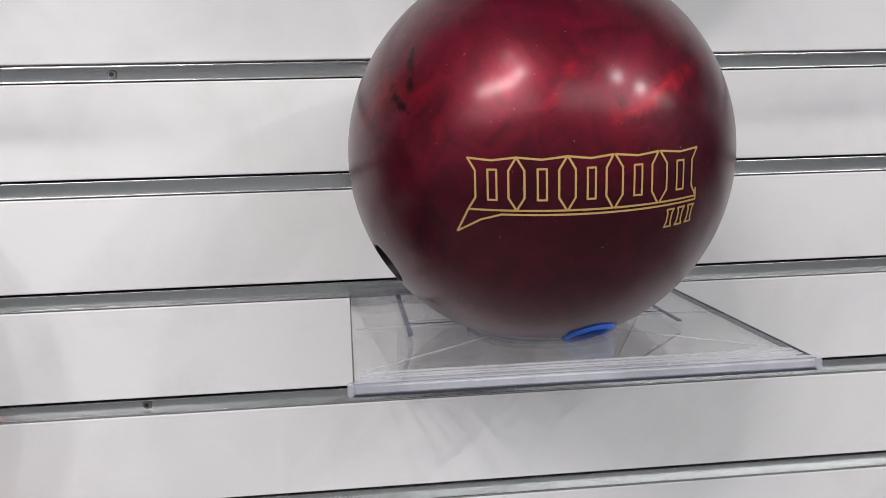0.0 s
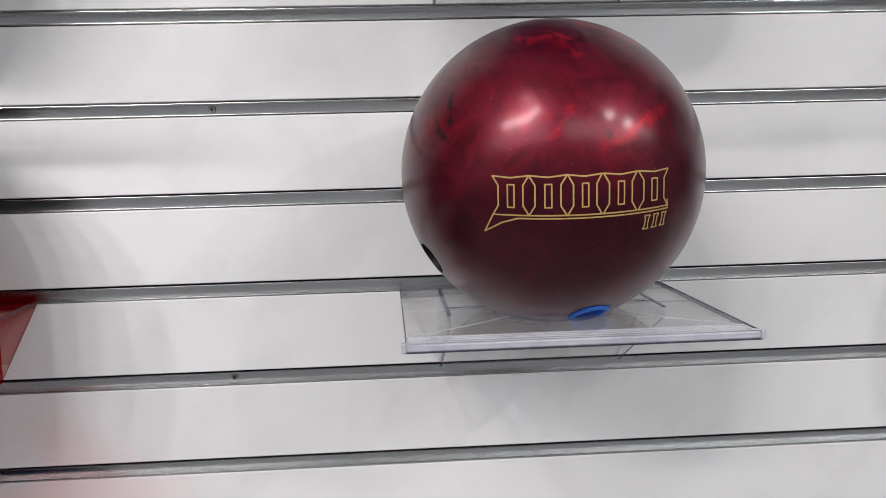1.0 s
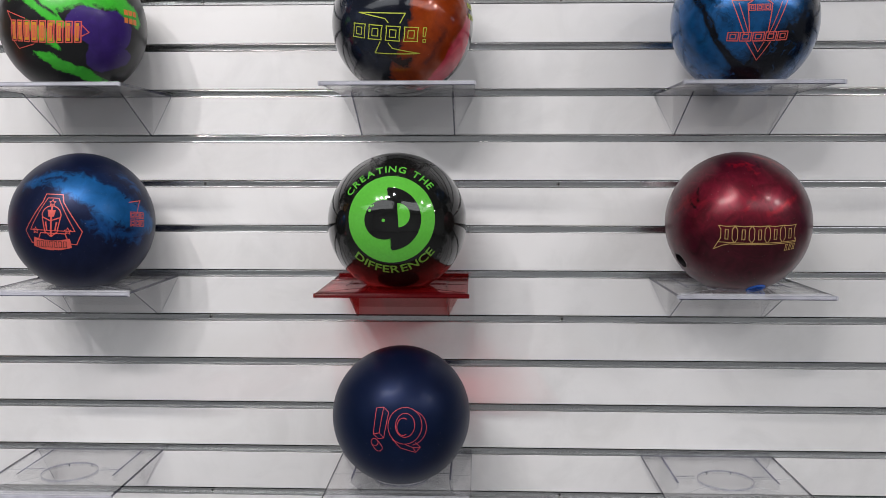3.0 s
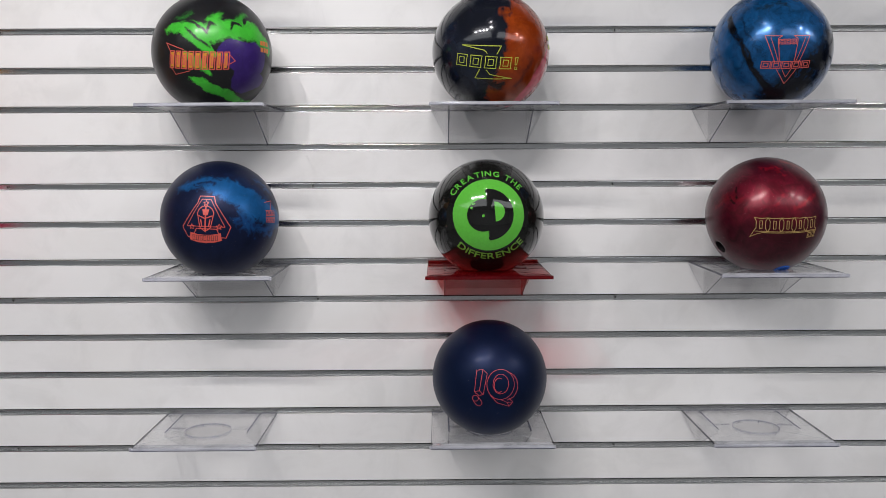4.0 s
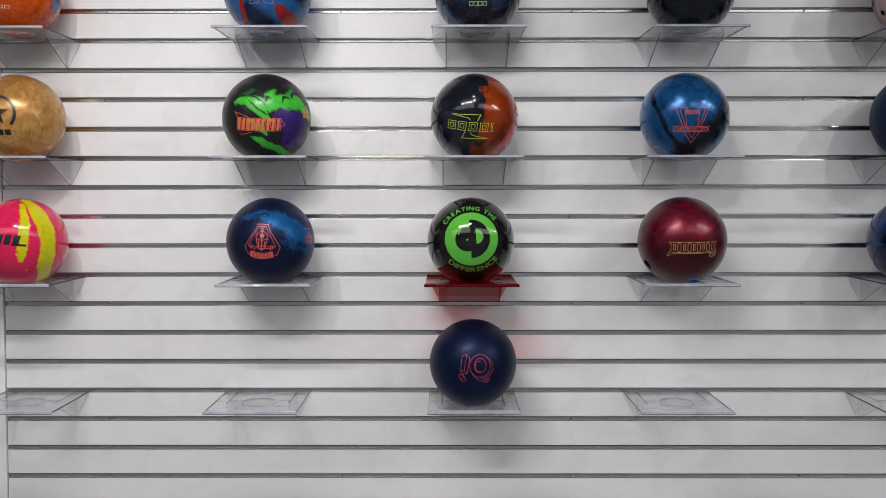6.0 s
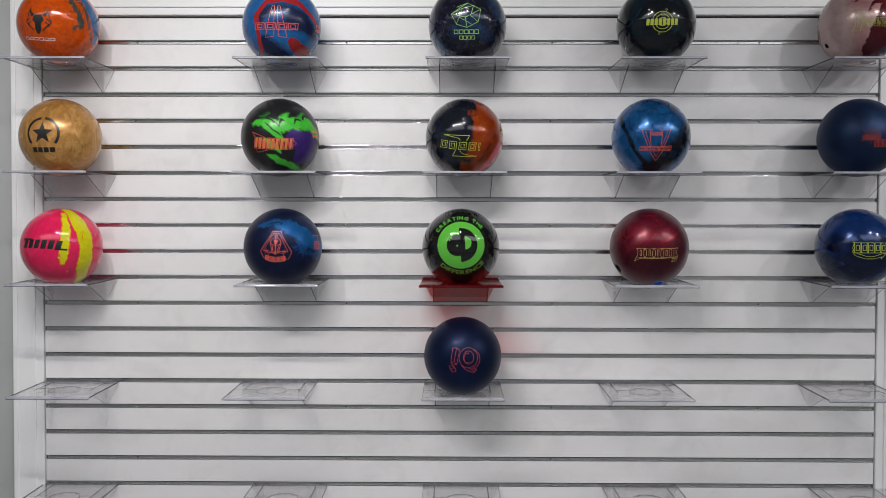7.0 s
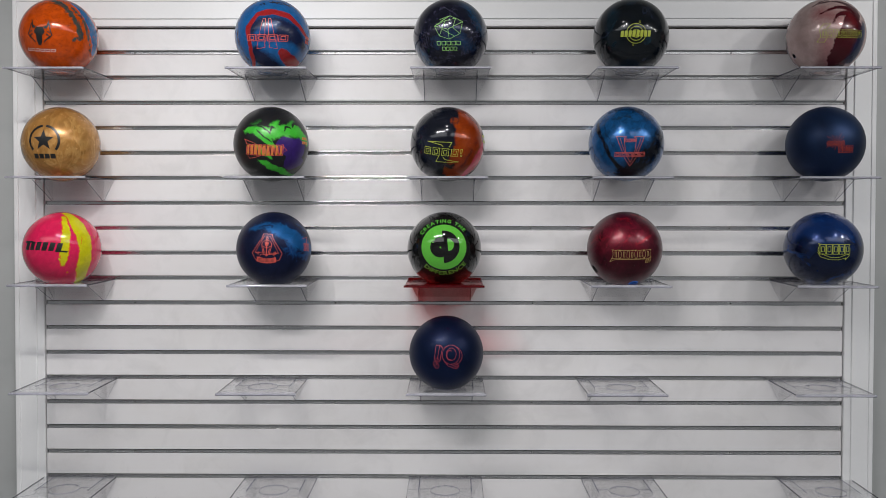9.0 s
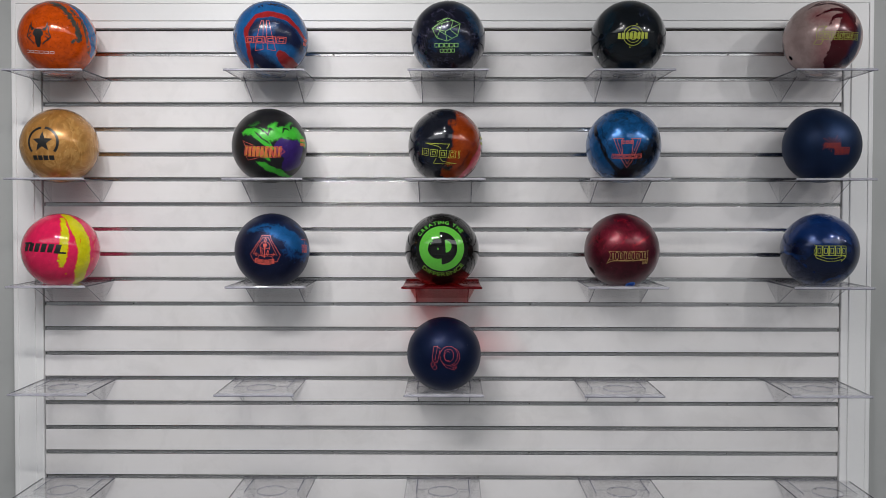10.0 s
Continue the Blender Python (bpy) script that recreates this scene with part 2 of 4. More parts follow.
BACKBOARD = painted("fibreboard_gap_shade", (0.08, 0.07, 0.065), 0.8)
CARPET = painted("grey_carpet", (0.34, 0.34, 0.345), 0.95, 0.3, 6.0, 0.6)
HALL = painted("hall_wall_paint", (0.68, 0.68, 0.69), 0.7, 0.1, 1.0)
CEILING = painted("ceiling_paint", (0.52, 0.52, 0.53), 0.8, 0.1, 1.0)
CLEAR = acrylic("clear_acrylic", (0.990, 0.989, 0.990), (0.80, 0.80, 0.81), 0.016)
PLATE = acrylic("clear_acrylic_plate", (0.985, 0.984, 0.986), (0.84, 0.84, 0.86), 0.055, caustic_streaks=0.07)
CLEAR_EDGE = acrylic("clear_acrylic_edge", (0.66, 0.66, 0.75), (0.72, 0.72, 0.82), 0.20, 0.05)
DARK_EDGE = acrylic("sawn_acrylic_edge", (0.26, 0.26, 0.33), (0.42, 0.42, 0.50), 0.10, 0.05)
LIP_EDGE = acrylic("bent_acrylic_lip", (0.74, 0.74, 0.80), (0.88, 0.88, 0.93), 0.42, 0.04)
JOINT = acrylic("acrylic_glue_joint", (0.40, 0.40, 0.52), (0.35, 0.35, 0.48), 0.25, 0.1)
RIDGE = acrylic("acrylic_ridge", (0.85, 0.85, 0.88), (0.85, 0.85, 0.88), 0.45, 0.05)
RED = acrylic("red_acrylic", (0.94, 0.26, 0.26), (0.25, 0.004, 0.009), 0.20)
RED_EDGE = acrylic("red_acrylic_edge", (0.5, 0.02, 0.03), (0.20, 0.004, 0.009), 0.42, 0.08)
PINKISH = acrylic("pale_pink_acrylic", (0.93, 0.80, 0.79), (0.6, 0.4, 0.38), 0.06)
BLUE_RUBBER = painted("blue_rubber", (0.012, 0.13, 0.62), 0.4, 0.1, 30)
HOLE_SHADE = painted("drilled_hole_shade", (0.012, 0.008, 0.010), 0.5)

# ---- mesh helpers ----


def finish(bm, name, *materials, smooth=False):
    mesh = bpy.data.meshes.new(name)
    bm.normal_update()
    for face in bm.faces:
        face.smooth = smooth
    bm.to_mesh(mesh)
    bm.free()
    for material in materials:
        mesh.materials.append(material)
    return mesh


def part(name, bm, material, parent, label="", smooth=False):
    materials = material if isinstance(material, (list, tuple)) else (material,)
    ob = new(name, finish(bm, name, *materials, smooth=smooth))
    ob.parent = parent
    if label:
        ob["label"] = label
    return ob


def box(x0, x1, y0, y1, z0, z1, bevel=0.0, bm=None):
    bm = bm or bmesh.new()
    made = bmesh.ops.create_cube(bm, size=1.0, matrix=Matrix.LocRotScale(((x0 + x1) / 2, (y0 + y1) / 2, (z0 + z1) / 2), None, (x1 - x0, y1 - y0, z1 - z0)))
    if bevel:
        edges = list({e for v in made["verts"] for e in v.link_edges})
        bmesh.ops.bevel(bm, geom=edges, offset=bevel, segments=2, affect="EDGES", profile=0.5)
    return bm


def extruded(profile, x0, x1):
    """A closed (y, z) profile drawn out along x."""
    bm = bmesh.new()
    ends = [[bm.verts.new((x, y, z)) for y, z in profile] for x in (x0, x1)]
    count = len(profile)
    for i in range(count):
        j = (i + 1) % count
        bm.faces.new((ends[0][i], ends[0][j], ends[1][j], ends[1][i]))
    bm.faces.new(ends[0][::-1]), bm.faces.new(ends[1])
    bmesh.ops.recalc_face_normals(bm, faces=bm.faces)
    return bm


def setting(name, bm, material, label, category):
    ob = new(name, finish(bm, name, material))
    return tagged(ob, label, category, kind="structure")


# ---- the hall ----
X0, X1, Y0, Y1, TOP = -4.2, 5.2, -6.2, 0.022, 3.15
# Only the north wall comes into view; the other surfaces are added to bounce light.
setting("floor", box(X0 - 0.1, X1 + 0.1, Y0 - 0.1, Y1 + 0.12, -0.08, 0.0), CARPET, "unseen grey carpet floor of the hall, added for bounce", "floor")
setting("ceiling", box(X0 - 0.1, X1 + 0.1, Y0 - 0.1, Y1 + 0.12, TOP, TOP + 0.08), CEILING, "unseen light grey painted hall ceiling, added for bounce", "ceiling")
setting("wall_north", box(X0 - 0.1, X1 + 0.1, Y1, Y1 + 0.12, 0.0, TOP), GREY, "mid-grey painted wall behind the display panel", "wall")
setting("wall_south", box(X0 - 0.1, X1 + 0.1, Y0 - 0.1, Y0, 0.0, TOP), HALL, "unseen plain grey wall opposite the display, added for bounce", "wall")
setting("wall_west", box(X0 - 0.1, X0, Y0, Y1, 0.0, TOP), HALL, "unseen plain grey side wall of the hall, added for bounce", "wall")
setting("wall_east", box(X1, X1 + 0.1, Y0, Y1, 0.0, TOP), HALL, "unseen plain grey side wall of the hall, added for bounce", "wall")

# ---- the slatwall panel ----
LEFT, RIGHT = -1.2393, 1.1990
HALF = 0.0048
FIRST, LAST = -11, 13


def groove_z(k):
    return GROOVE - k * PITCH


panel = tagged(new("slatwall_panel"), "white slatwall panel with aluminium groove inserts, mounted on a grey wall", "slatwall", kind="structure")
panel.location = (0, 0, 0)
# Board coloured near black so that the gaps round the slats look shaded.
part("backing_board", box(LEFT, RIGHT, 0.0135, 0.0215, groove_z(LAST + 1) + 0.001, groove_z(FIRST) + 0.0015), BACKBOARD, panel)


def channel_profile():
    """A shallow U-shaped channel that lines the groove."""
    h, d, t = HALF, 0.0078, 0.0006
    return [(d, -h), (d, h), (0.0, h), (0.0, h - t), (d - 0.001, h - t), (d - 0.001, -h + t), (0.0, -h + t), (0.0, -h)]


def bead_profile(z, r=0.00048):
    """A half-round bright lip along one edge of the channel."""
    return [(0.0004, z - r)] + [(-r * math.sin(radians(a)), z - r * math.cos(radians(a))) for a in range(0, 181, 30)] + [(0.0004, z + r)]


channel_mesh = bead_low = bead_high = slat_mesh = None
for k in range(FIRST, LAST + 1):
    if channel_mesh is None:
        channel_mesh = finish(extruded(channel_profile(), LEFT + 0.0045, RIGHT - 0.0045), "groove_insert", ALU)
        bead_low = finish(extruded(bead_profile(-HALF), LEFT + 0.0045, RIGHT - 0.0045), "lip", LIP)
        bead_high = finish(extruded(bead_profile(HALF), LEFT + 0.0045, RIGHT - 0.0045), "lip", LIP)
        slat_mesh = finish(box(LEFT + 0.0026, RIGHT - 0.0026, 0.0, 0.013, HALF + 0.0019, PITCH - HALF - 0.0013, 0.0008), "slat", SLAT)
    board = new("slat", slat_mesh)
    board.parent, board.location = panel, (0, 0, groove_z(k + 1))
    if k == FIRST:
        continue  # the top edge is a plain gap under the frame
    groove = new("groove_insert", channel_mesh)
    groove.parent, groove.location = panel, (0, 0, groove_z(k))
    for mesh in (bead_low, bead_high):
        new("lip", mesh).parent = groove


def screw_mesh():
    bm = bmesh.new()
    turn = Matrix.Translation((0, 0.0062, 0)) @ pose(0, 0, 0, 90, 0, 0)
    bmesh.ops.create_cone(bm, cap_ends=True, segments=20, radius1=0.0037, radius2=0.0026, depth=0.0024, matrix=turn)
    for face in bm.faces:
        face.material_index = 0
    made = bmesh.ops.create_cone(bm, cap_ends=True, segments=6, radius1=0.0017, radius2=0.0017, depth=0.0006, matrix=Matrix.Translation((0, 0.0048, 0)) @ pose(0, 0, 0, 90, 0, 0))
    for v in made["verts"]:
        for face in v.link_faces:
            face.material_index = 1
    return finish(bm, "screw", STEEL, SLOT)


the_screw = screw_mesh()
SCREW_X = (-0.9644, -0.3517, 0.25, 0.8548)
for k in (-10, -7, -3, 0, 4, 6):
    for i, x in enumerate(SCREW_X):
        screw = new("screw", the_screw)
        screw.parent, screw.location = panel, (x + 0.004 * math.sin(7.0 * i + 3 * k), 0, groove_z(k))

# ---- the white frame round the panel ----
PANEL_TOP, PANEL_FOOT = groove_z(FIRST) + 0.0018, groove_z(LAST + 1)


def moulding(length):
    """A stepped picture-frame moulding, 88 mm wide; its inner edge lies at 0 and it runs along x."""
    prof = [(0.021, 0.0), (-0.004, 0.0), (-0.006, 0.0015), (-0.006, 0.0200), (-0.0052, 0.0205), (-0.0052, 0.0214), (-0.0092, 0.0222), (-0.0102, 0.0236),
            (-0.0102, 0.0716), (-0.0095, 0.0722), (-0.0095, 0.0730), (-0.0118, 0.0738), (-0.0126, 0.0750), (-0.0126, 0.0850), (-0.0112, 0.0872), (0.021, 0.0875)]
    bm = bmesh.new()
    ends = []
    for side in (-1, 1):
        ends.append([bm.verts.new((side * (length / 2 + z), y, z)) for y, z in prof])
    for i in range(len(prof)):
        j = (i + 1) % len(prof)
        bm.faces.new((ends[0][i], ends[0][j], ends[1][j], ends[1][i]))
    bm.faces.new(ends[0][::-1]), bm.faces.new(ends[1])
    bmesh.ops.recalc_face_normals(bm, faces=bm.faces)
    return bm


frame_trim = tagged(new("trim"), "white painted stepped moulding framing the slatwall panel", "trim", kind="structure")
wide, tall = RIGHT - LEFT, PANEL_TOP - PANEL_FOOT
mid_x, mid_z = (LEFT + RIGHT) / 2, (PANEL_TOP + PANEL_FOOT) / 2
for name, length, place in (("top_moulding", wide, pose(mid_x, 0, PANEL_TOP)), ("side_moulding", tall, pose(RIGHT, 0, mid_z, 0, 90, 0)),
                            ("side_moulding", tall, pose(LEFT, 0, mid_z, 0, -90, 0)), ("bottom_moulding", wide, pose(mid_x, 0, PANEL_FOOT, 0, 180, 0))):
    rail = part(name, moulding(length), TRIM, frame_trim)
    rail.matrix_basis = place

# ---- acrylic shelves ----
RADIUS = 0.108
SHELF_W, SHELF_D, HOLE_R = 0.2205, 0.222, 0.0433
HOLE_Y = -0.1172


def plate_with_hole():
    """The shelf's plate, with a round hole for the ball and a turned-down front lip; slot 0 faces, slot 1 outer edges, slot 2 the rim of the hole."""
    bm = bmesh.new()
    count, t = 48, 0.0028
    half, back, front = SHELF_W / 2, -0.0012, -SHELF_D
    rings = {}
    for level, z in (("top", 0.0), ("low", -t)):
        inner, outer = [], []
        for i in range(count):
            a = 2 * math.pi * i / count
            dx, dy = math.cos(a), math.sin(a)
            inner.append(bm.verts.new((HOLE_R * dx, HOLE_Y + HOLE_R * dy, z)))
            reach = min(half / max(abs(dx), 1e-6), ((back - HOLE_Y) if dy > 0 else (HOLE_Y - front)) / max(abs(dy), 1e-6))
            outer.append(bm.verts.new((reach * dx, HOLE_Y + reach * dy, z)))
        # the four corners are the outer points nearest to them
        for cx in (-half, half):
            for cy in (back, front):
                near = min(outer, key=lambda v: (v.co.x - cx) ** 2 + (v.co.y - cy) ** 2)
                near.co.x, near.co.y = cx, cy
        rings[level] = (inner, outer)
    for i in range(count):
        j = (i + 1) % count
        ti, to = rings["top"]
        li, lo = rings["low"]
        bm.faces.new((ti[i], to[i], to[j], ti[j])).material_index = 0
        bm.faces.new((li[j], lo[j], lo[i], li[i])).material_index = 0
        bm.faces.new((to[i], lo[i], lo[j], to[j])).material_index = 1
        bm.faces.new((ti[j], li[j], li[i], ti[i])).material_index = 2
    bmesh.ops.recalc_face_normals(bm, faces=bm.faces)
    return bm


def front_lip():
    """The bent front edge: a rounded nose with two fine ridges behind it."""
    y, half = -SHELF_D, SHELF_W / 2
    bm = extruded([(y - 0.0002, 0.0003), (y - 0.0018, -0.0004), (y - 0.0022, -0.0012), (y - 0.0022, -0.0040), (y - 0.0014, -0.0049), (y - 0.0002, -0.0043)], -half - 0.0012, half + 0.0012)
    return bm


def ridge(y, w=0.0006):
    return box(-SHELF_W / 2 + 0.003, SHELF_W / 2 - 0.003, y - w, y + w, 0.0001, 0.0009)


def slanted_line(x0, y0, x1, y1, w=0.0003):
    """A fine scored line across the plate between two points."""
    bm = bmesh.new()
    side = Vector((y0 - y1, x1 - x0, 0)).normalized() * w
    levels = [[bm.verts.new(Vector((x, y, z)) + s * side) for x, y, s in ((x0, y0, -1), (x1, y1, -1), (x1, y1, 1), (x0, y0, 1))] for z in (0.0001, 0.0005)]
    bm.faces.new(levels[0][::-1]), bm.faces.new(levels[1])
    for i in range(4):
        j = (i + 1) % 4
        bm.faces.new((levels[0][i], levels[0][j], levels[1][j], levels[1][i]))
    bmesh.ops.recalc_face_normals(bm, faces=bm.faces)
    return bm


def collar():
    """A short moulded tube under the hole's rim; slot 1 its top edge."""
    bm = bmesh.new()
    count = 48
    loops = [[bm.verts.new((r * math.cos(2 * math.pi * i / count), HOLE_Y + r * math.sin(2 * math.pi * i / count), z)) for i in range(count)]
             for r, z in ((HOLE_R - 0.0002, 0.0004), (HOLE_R - 0.0010, 0.0004), (HOLE_R - 0.0010, -0.0052), (HOLE_R - 0.0002, -0.0052))]
    for k in range(4):
        for i in range(count):
            j = (i + 1) % count
            bm.faces.new((loops[k][i], loops[k][j], loops[(k + 1) % 4][j], loops[(k + 1) % 4][i])).material_index = 1 if k == 0 else 0
    bmesh.ops.recalc_face_normals(bm, faces=bm.faces)
    return bm


def bracket_plate(x, t=0.0012):
    """A triangular gusset under the plate, from the nose back to the wall and down to the next groove."""
    bm = bmesh.new()
    prof = [(-0.0038, -0.0031), (-0.135, -0.0031), (-0.135, -0.007), (-0.010, -0.0685), (-0.0038, -0.0685)]
    sides = [[bm.verts.new((x + s * t, y, z)) for y, z in prof] for s in (-1, 1)]
    bm.faces.new(sides[0]).material_index = 0
    bm.faces.new(sides[1][::-1]).material_index = 0
    for i in range(len(prof)):
        j = (i + 1) % len(prof)
        bm.faces.new((sides[0][i], sides[1][i], sides[1][j], sides[0][j])).material_index = 1 if i == 2 else 0
    bmesh.ops.recalc_face_normals(bm, faces=bm.faces)
    return bm


def tapered_back():
    """The plate against the wall: as wide as the shelf at its top, narrowing to the gussets at its foot; slot 1 its slanted edges."""
    bm = bmesh.new()
    outline = [(-SHELF_W / 2, -0.0034), (SHELF_W / 2, -0.0034), (0.0768, -0.0680), (-0.0768, -0.0680)]
    sides = [[bm.verts.new((x, y, z)) for x, z in outline] for y in (-0.0034, -0.0014)]
    bm.faces.new(sides[0]), bm.faces.new(sides[1][::-1])
    for i in range(4):
        j = (i + 1) % 4
        bm.faces.new((sides[0][i], sides[1][i], sides[1][j], sides[0][j])).material_index = 1 if i in (1, 3) else 0
    bmesh.ops.recalc_face_normals(bm, faces=bm.faces)
    return bm


def acrylic_shelf(face, edge, back, ridge_skin, joint, plate_skin, lip_skin, dark):
    """Origin: the plate's top at the wall."""
    shelf = new("display_shelf")
    plate = part("plate", plate_with_hole(), (plate_skin, edge, edge), shelf)
    part("front_lip", front_lip(), lip_skin, plate)
    part("lip_seam", box(-SHELF_W / 2 - 0.0010, SHELF_W / 2 + 0.0010, -SHELF_D - 0.0026, -SHELF_D - 0.0012, -0.0057, -0.0048), dark, plate)
    for x in (-SHELF_W / 2 - 0.0014, SHELF_W / 2 + 0.0014):
        part("lip_corner", box(x - 0.0016, x + 0.0016, -SHELF_D - 0.0032, -SHELF_D + 0.0016, -0.0058, 0.0006, 0.0009), lip_skin, plate)
    part("front_line", box(-SHELF_W / 2, SHELF_W / 2, -SHELF_D - 0.0016, -SHELF_D + 0.0010, 0.0004, 0.0010), ridge_skin, plate)
    for y in (-SHELF_D + 0.006, -SHELF_D + 0.010, -SHELF_D + 0.015):
        part("ridge", ridge(y), ridge_skin, plate)
    for x in (-0.0775, 0.0775):
        gusset = part("gusset", bracket_plate(x), (face, dark), shelf)
        part("glue_joint", box(x - 0.0014, x + 0.0014, -0.135, -0.014, 0.00015, 0.0005), joint, gusset)
        part("score_line", box(-0.0775 if x < 0 else HOLE_R + 0.002, -HOLE_R - 0.002 if x < 0 else 0.0775, -0.1003, -0.0997, 0.0001, 0.0005), ridge_skin, plate)
        part("score_line", box(-0.0775 if x < 0 else HOLE_R + 0.002, -HOLE_R - 0.002 if x < 0 else 0.0775, -0.1073, -0.1067, 0.0001, 0.0005), joint, plate)
        part("score_line", box(-SHELF_W / 2 + 0.003 if x < 0 else HOLE_R + 0.002, -HOLE_R - 0.002 if x < 0 else SHELF_W / 2 - 0.003, -0.1143, -0.1137, 0.0001, 0.0005), ridge_skin, plate)
        part("corner_score", slanted_line(math.copysign(0.036, x), HOLE_Y - 0.030, math.copysign(SHELF_W / 2 - 0.004, x), -SHELF_D + 0.017), ridge_skin, plate)
    part("hole_collar", collar(), (plate_skin, edge), plate)
    for x in (-0.019, 0.019):
        part("collar_tick", box(x - 0.0005, x + 0.0005, HOLE_Y + 0.0376, HOLE_Y + 0.0386, -0.0060, -0.0006), dark, plate)
    part("back_plate", tapered_back(), (back, dark), shelf)
    for x in (-SHELF_W / 2, SHELF_W / 2):
        part("side_edge", box(x - 0.0004, x + 0.0004, -SHELF_D + 0.004, -0.0040, -0.0031, 0.0003), dark, plate)
    part("hook", box(-SHELF_W / 2, SHELF_W / 2, -0.0030, 0.0060, 0.0002, 0.0034), face, plate)
    return shelf


TILT_X = 1.5  # the plates sag a little towards the front
SHELF_TOP = 0.0735
clear_shelf = acrylic_shelf(CLEAR, CLEAR_EDGE, CLEAR, RIDGE, JOINT, PLATE, LIP_EDGE, DARK_EDGE)
tagged(clear_shelf, "clear acrylic ball shelf with triangular gussets hooked into the slatwall", "shelf", "ball display shelves")
red_shelf = acrylic_shelf(RED, RED_EDGE, PINKISH, RED_EDGE, RED_EDGE, RED, RED_EDGE, RED_EDGE)
tagged(red_shelf, "translucent red acrylic ball shelf hooked into the slatwall", "shelf", "ball display shelves")

# ---- prints on the balls ----


class Print:
    """Flat print that follows the ball: shapes are drawn in millimetres round the point of the ball that faces `way`."""

    def __init__(self, way, tilt=0.0):
        self.n = Vector(way).normalized()
        right = Vector((0, 0, 1)).cross(self.n).normalized()
        up = self.n.cross(right)
        c, s = math.cos(radians(tilt)), math.sin(radians(tilt))
        self.r, self.u = right * c + up * s, up * c - right * s
        self.bm = bmesh.new()

    def on_ball(self, x, y, lift):
        v = (self.r * x + self.u * y) * 0.001
        far = v.length
        a = far / RADIUS
        spot = self.n * math.cos(a) + (v / far * math.sin(a) if far > 1e-9 else Vector())
        return spot * (RADIUS + lift * 0.001)

    def line(self, points, width=1.2, closed=False, lift=0.35):
        path = [Vector(p) for p in points] + ([Vector(points[0])] if closed else [])
        fine = [path[0]]
        for a, b in zip(path, path[1:]):
            steps = max(1, int((b - a).length / 4.0))
            fine += [a.lerp(b, i / steps) for i in range(1, steps + 1)]
        for a, b in zip(fine, fine[1:]):
            d = (b - a)
            if d.length < 1e-6:
                continue
            d = d.normalized() * width / 2
            side = Vector((-d.y, d.x))
            p, q = a - d * 0.6, b + d * 0.6
            self.bm.faces.new([self.bm.verts.new(self.on_ball(*w, lift)) for w in (p - side, q - side, q + side, p + side)])

    def fan(self, points, centre, lift=0.35, rings=4):
        """A filled star-shaped outline."""
        count = len(points)
        c = Vector(centre)
        dense = []
        for i in range(count):
            a, b = Vector(points[i]), Vector(points[(i + 1) % count])
            steps = max(1, int((b - a).length / 4.0))
            dense += [a.lerp(b, k / steps) for k in range(steps)]
        loops = [[self.bm.verts.new(self.on_ball(*c.lerp(p, k / rings), lift)) for p in dense] for k in range(1, rings + 1)]
        hub = self.bm.verts.new(self.on_ball(*c, lift))
        m = len(dense)
        for i in range(m):
            j = (i + 1) % m
            self.bm.faces.new((hub, loops[0][i], loops[0][j]))
            for k in range(rings - 1):
                self.bm.faces.new((loops[k][i], loops[k + 1][i], loops[k + 1][j], loops[k][j]))

    def disc(self, x, y, rad, lift=0.35, start=0.0, end=360.0):
        a = [radians(start + (end - start) * i / 48) for i in range(49 if end - start < 360 else 48)]
        self.fan([(x + rad * math.cos(t), y + rad * math.sin(t)) for t in a], (x, y) if end - start >= 360 else
                 (x + 0.3 * rad * math.cos(radians((start + end) / 2)), y + 0.3 * rad * math.sin(radians((start + end) / 2))), lift, 6)

    def arc(self, x, y, rad, start, end, width=1.2, lift=0.35, squash=1.0):
        steps = max(8, int(abs(end - start) / 6))
        self.line([(x + rad * math.cos(radians(start + (end - start) * i / steps)), y + squash * rad * math.sin(radians(start + (end - start) * i / steps)))
                   for i in range(steps + 1)], width, False, lift)

    def star(self, x, y, rad, lift=0.35, inner=0.42, outline=0.0):
        pts = [(x + (rad if i % 2 == 0 else rad * inner) * math.sin(math.pi * i / 5), y + (rad if i % 2 == 0 else rad * inner) * math.cos(math.pi * i / 5)) for i in range(10)]
        if outline:
            self.line(pts, outline, True, lift)
        else:
            self.fan(pts, (x, y), lift, 2)

    def outlined_blocks(self, x0, x1, y0, y1, count, width=1.0, slant=0.0, gap=0.16, waist=0.0, notch=True, lift=0.35):
        """A row of plain outlined blocks, one inside another, in place of a trade name."""
        step = (x1 - x0) / count
        for i in range(count):
            a, w, h = x0 + i * step, step * (1 - gap), y1 - y0
            k = waist * w
            pts = [(a, y0), (a + k, y0 + 0.25 * h), (a + k, y0 + 0.75 * h), (a, y1), (a + w, y1), (a + w - k, y0 + 0.75 * h), (a + w - k, y0 + 0.25 * h), (a + w, y0)]
            self.line([(x + slant * (y - y0), y) for x, y in pts], width, True, lift)
            if notch and w > 5 * width:
                m = k + max(0.24 * w, 1.7 * width)
                inner = [(a + m, y0 + 0.24 * h), (a + m, y1 - 0.24 * h), (a + w - m, y1 - 0.24 * h), (a + w - m, y0 + 0.24 * h)]
                self.line([(x + slant * (y - y0), y) for x, y in inner], width * 0.9, True, lift)

    def solid_blocks(self, x0, x1, y0, y1, count, slant=0.0, gap=0.2, lift=0.35):
        step = (x1 - x0) / count
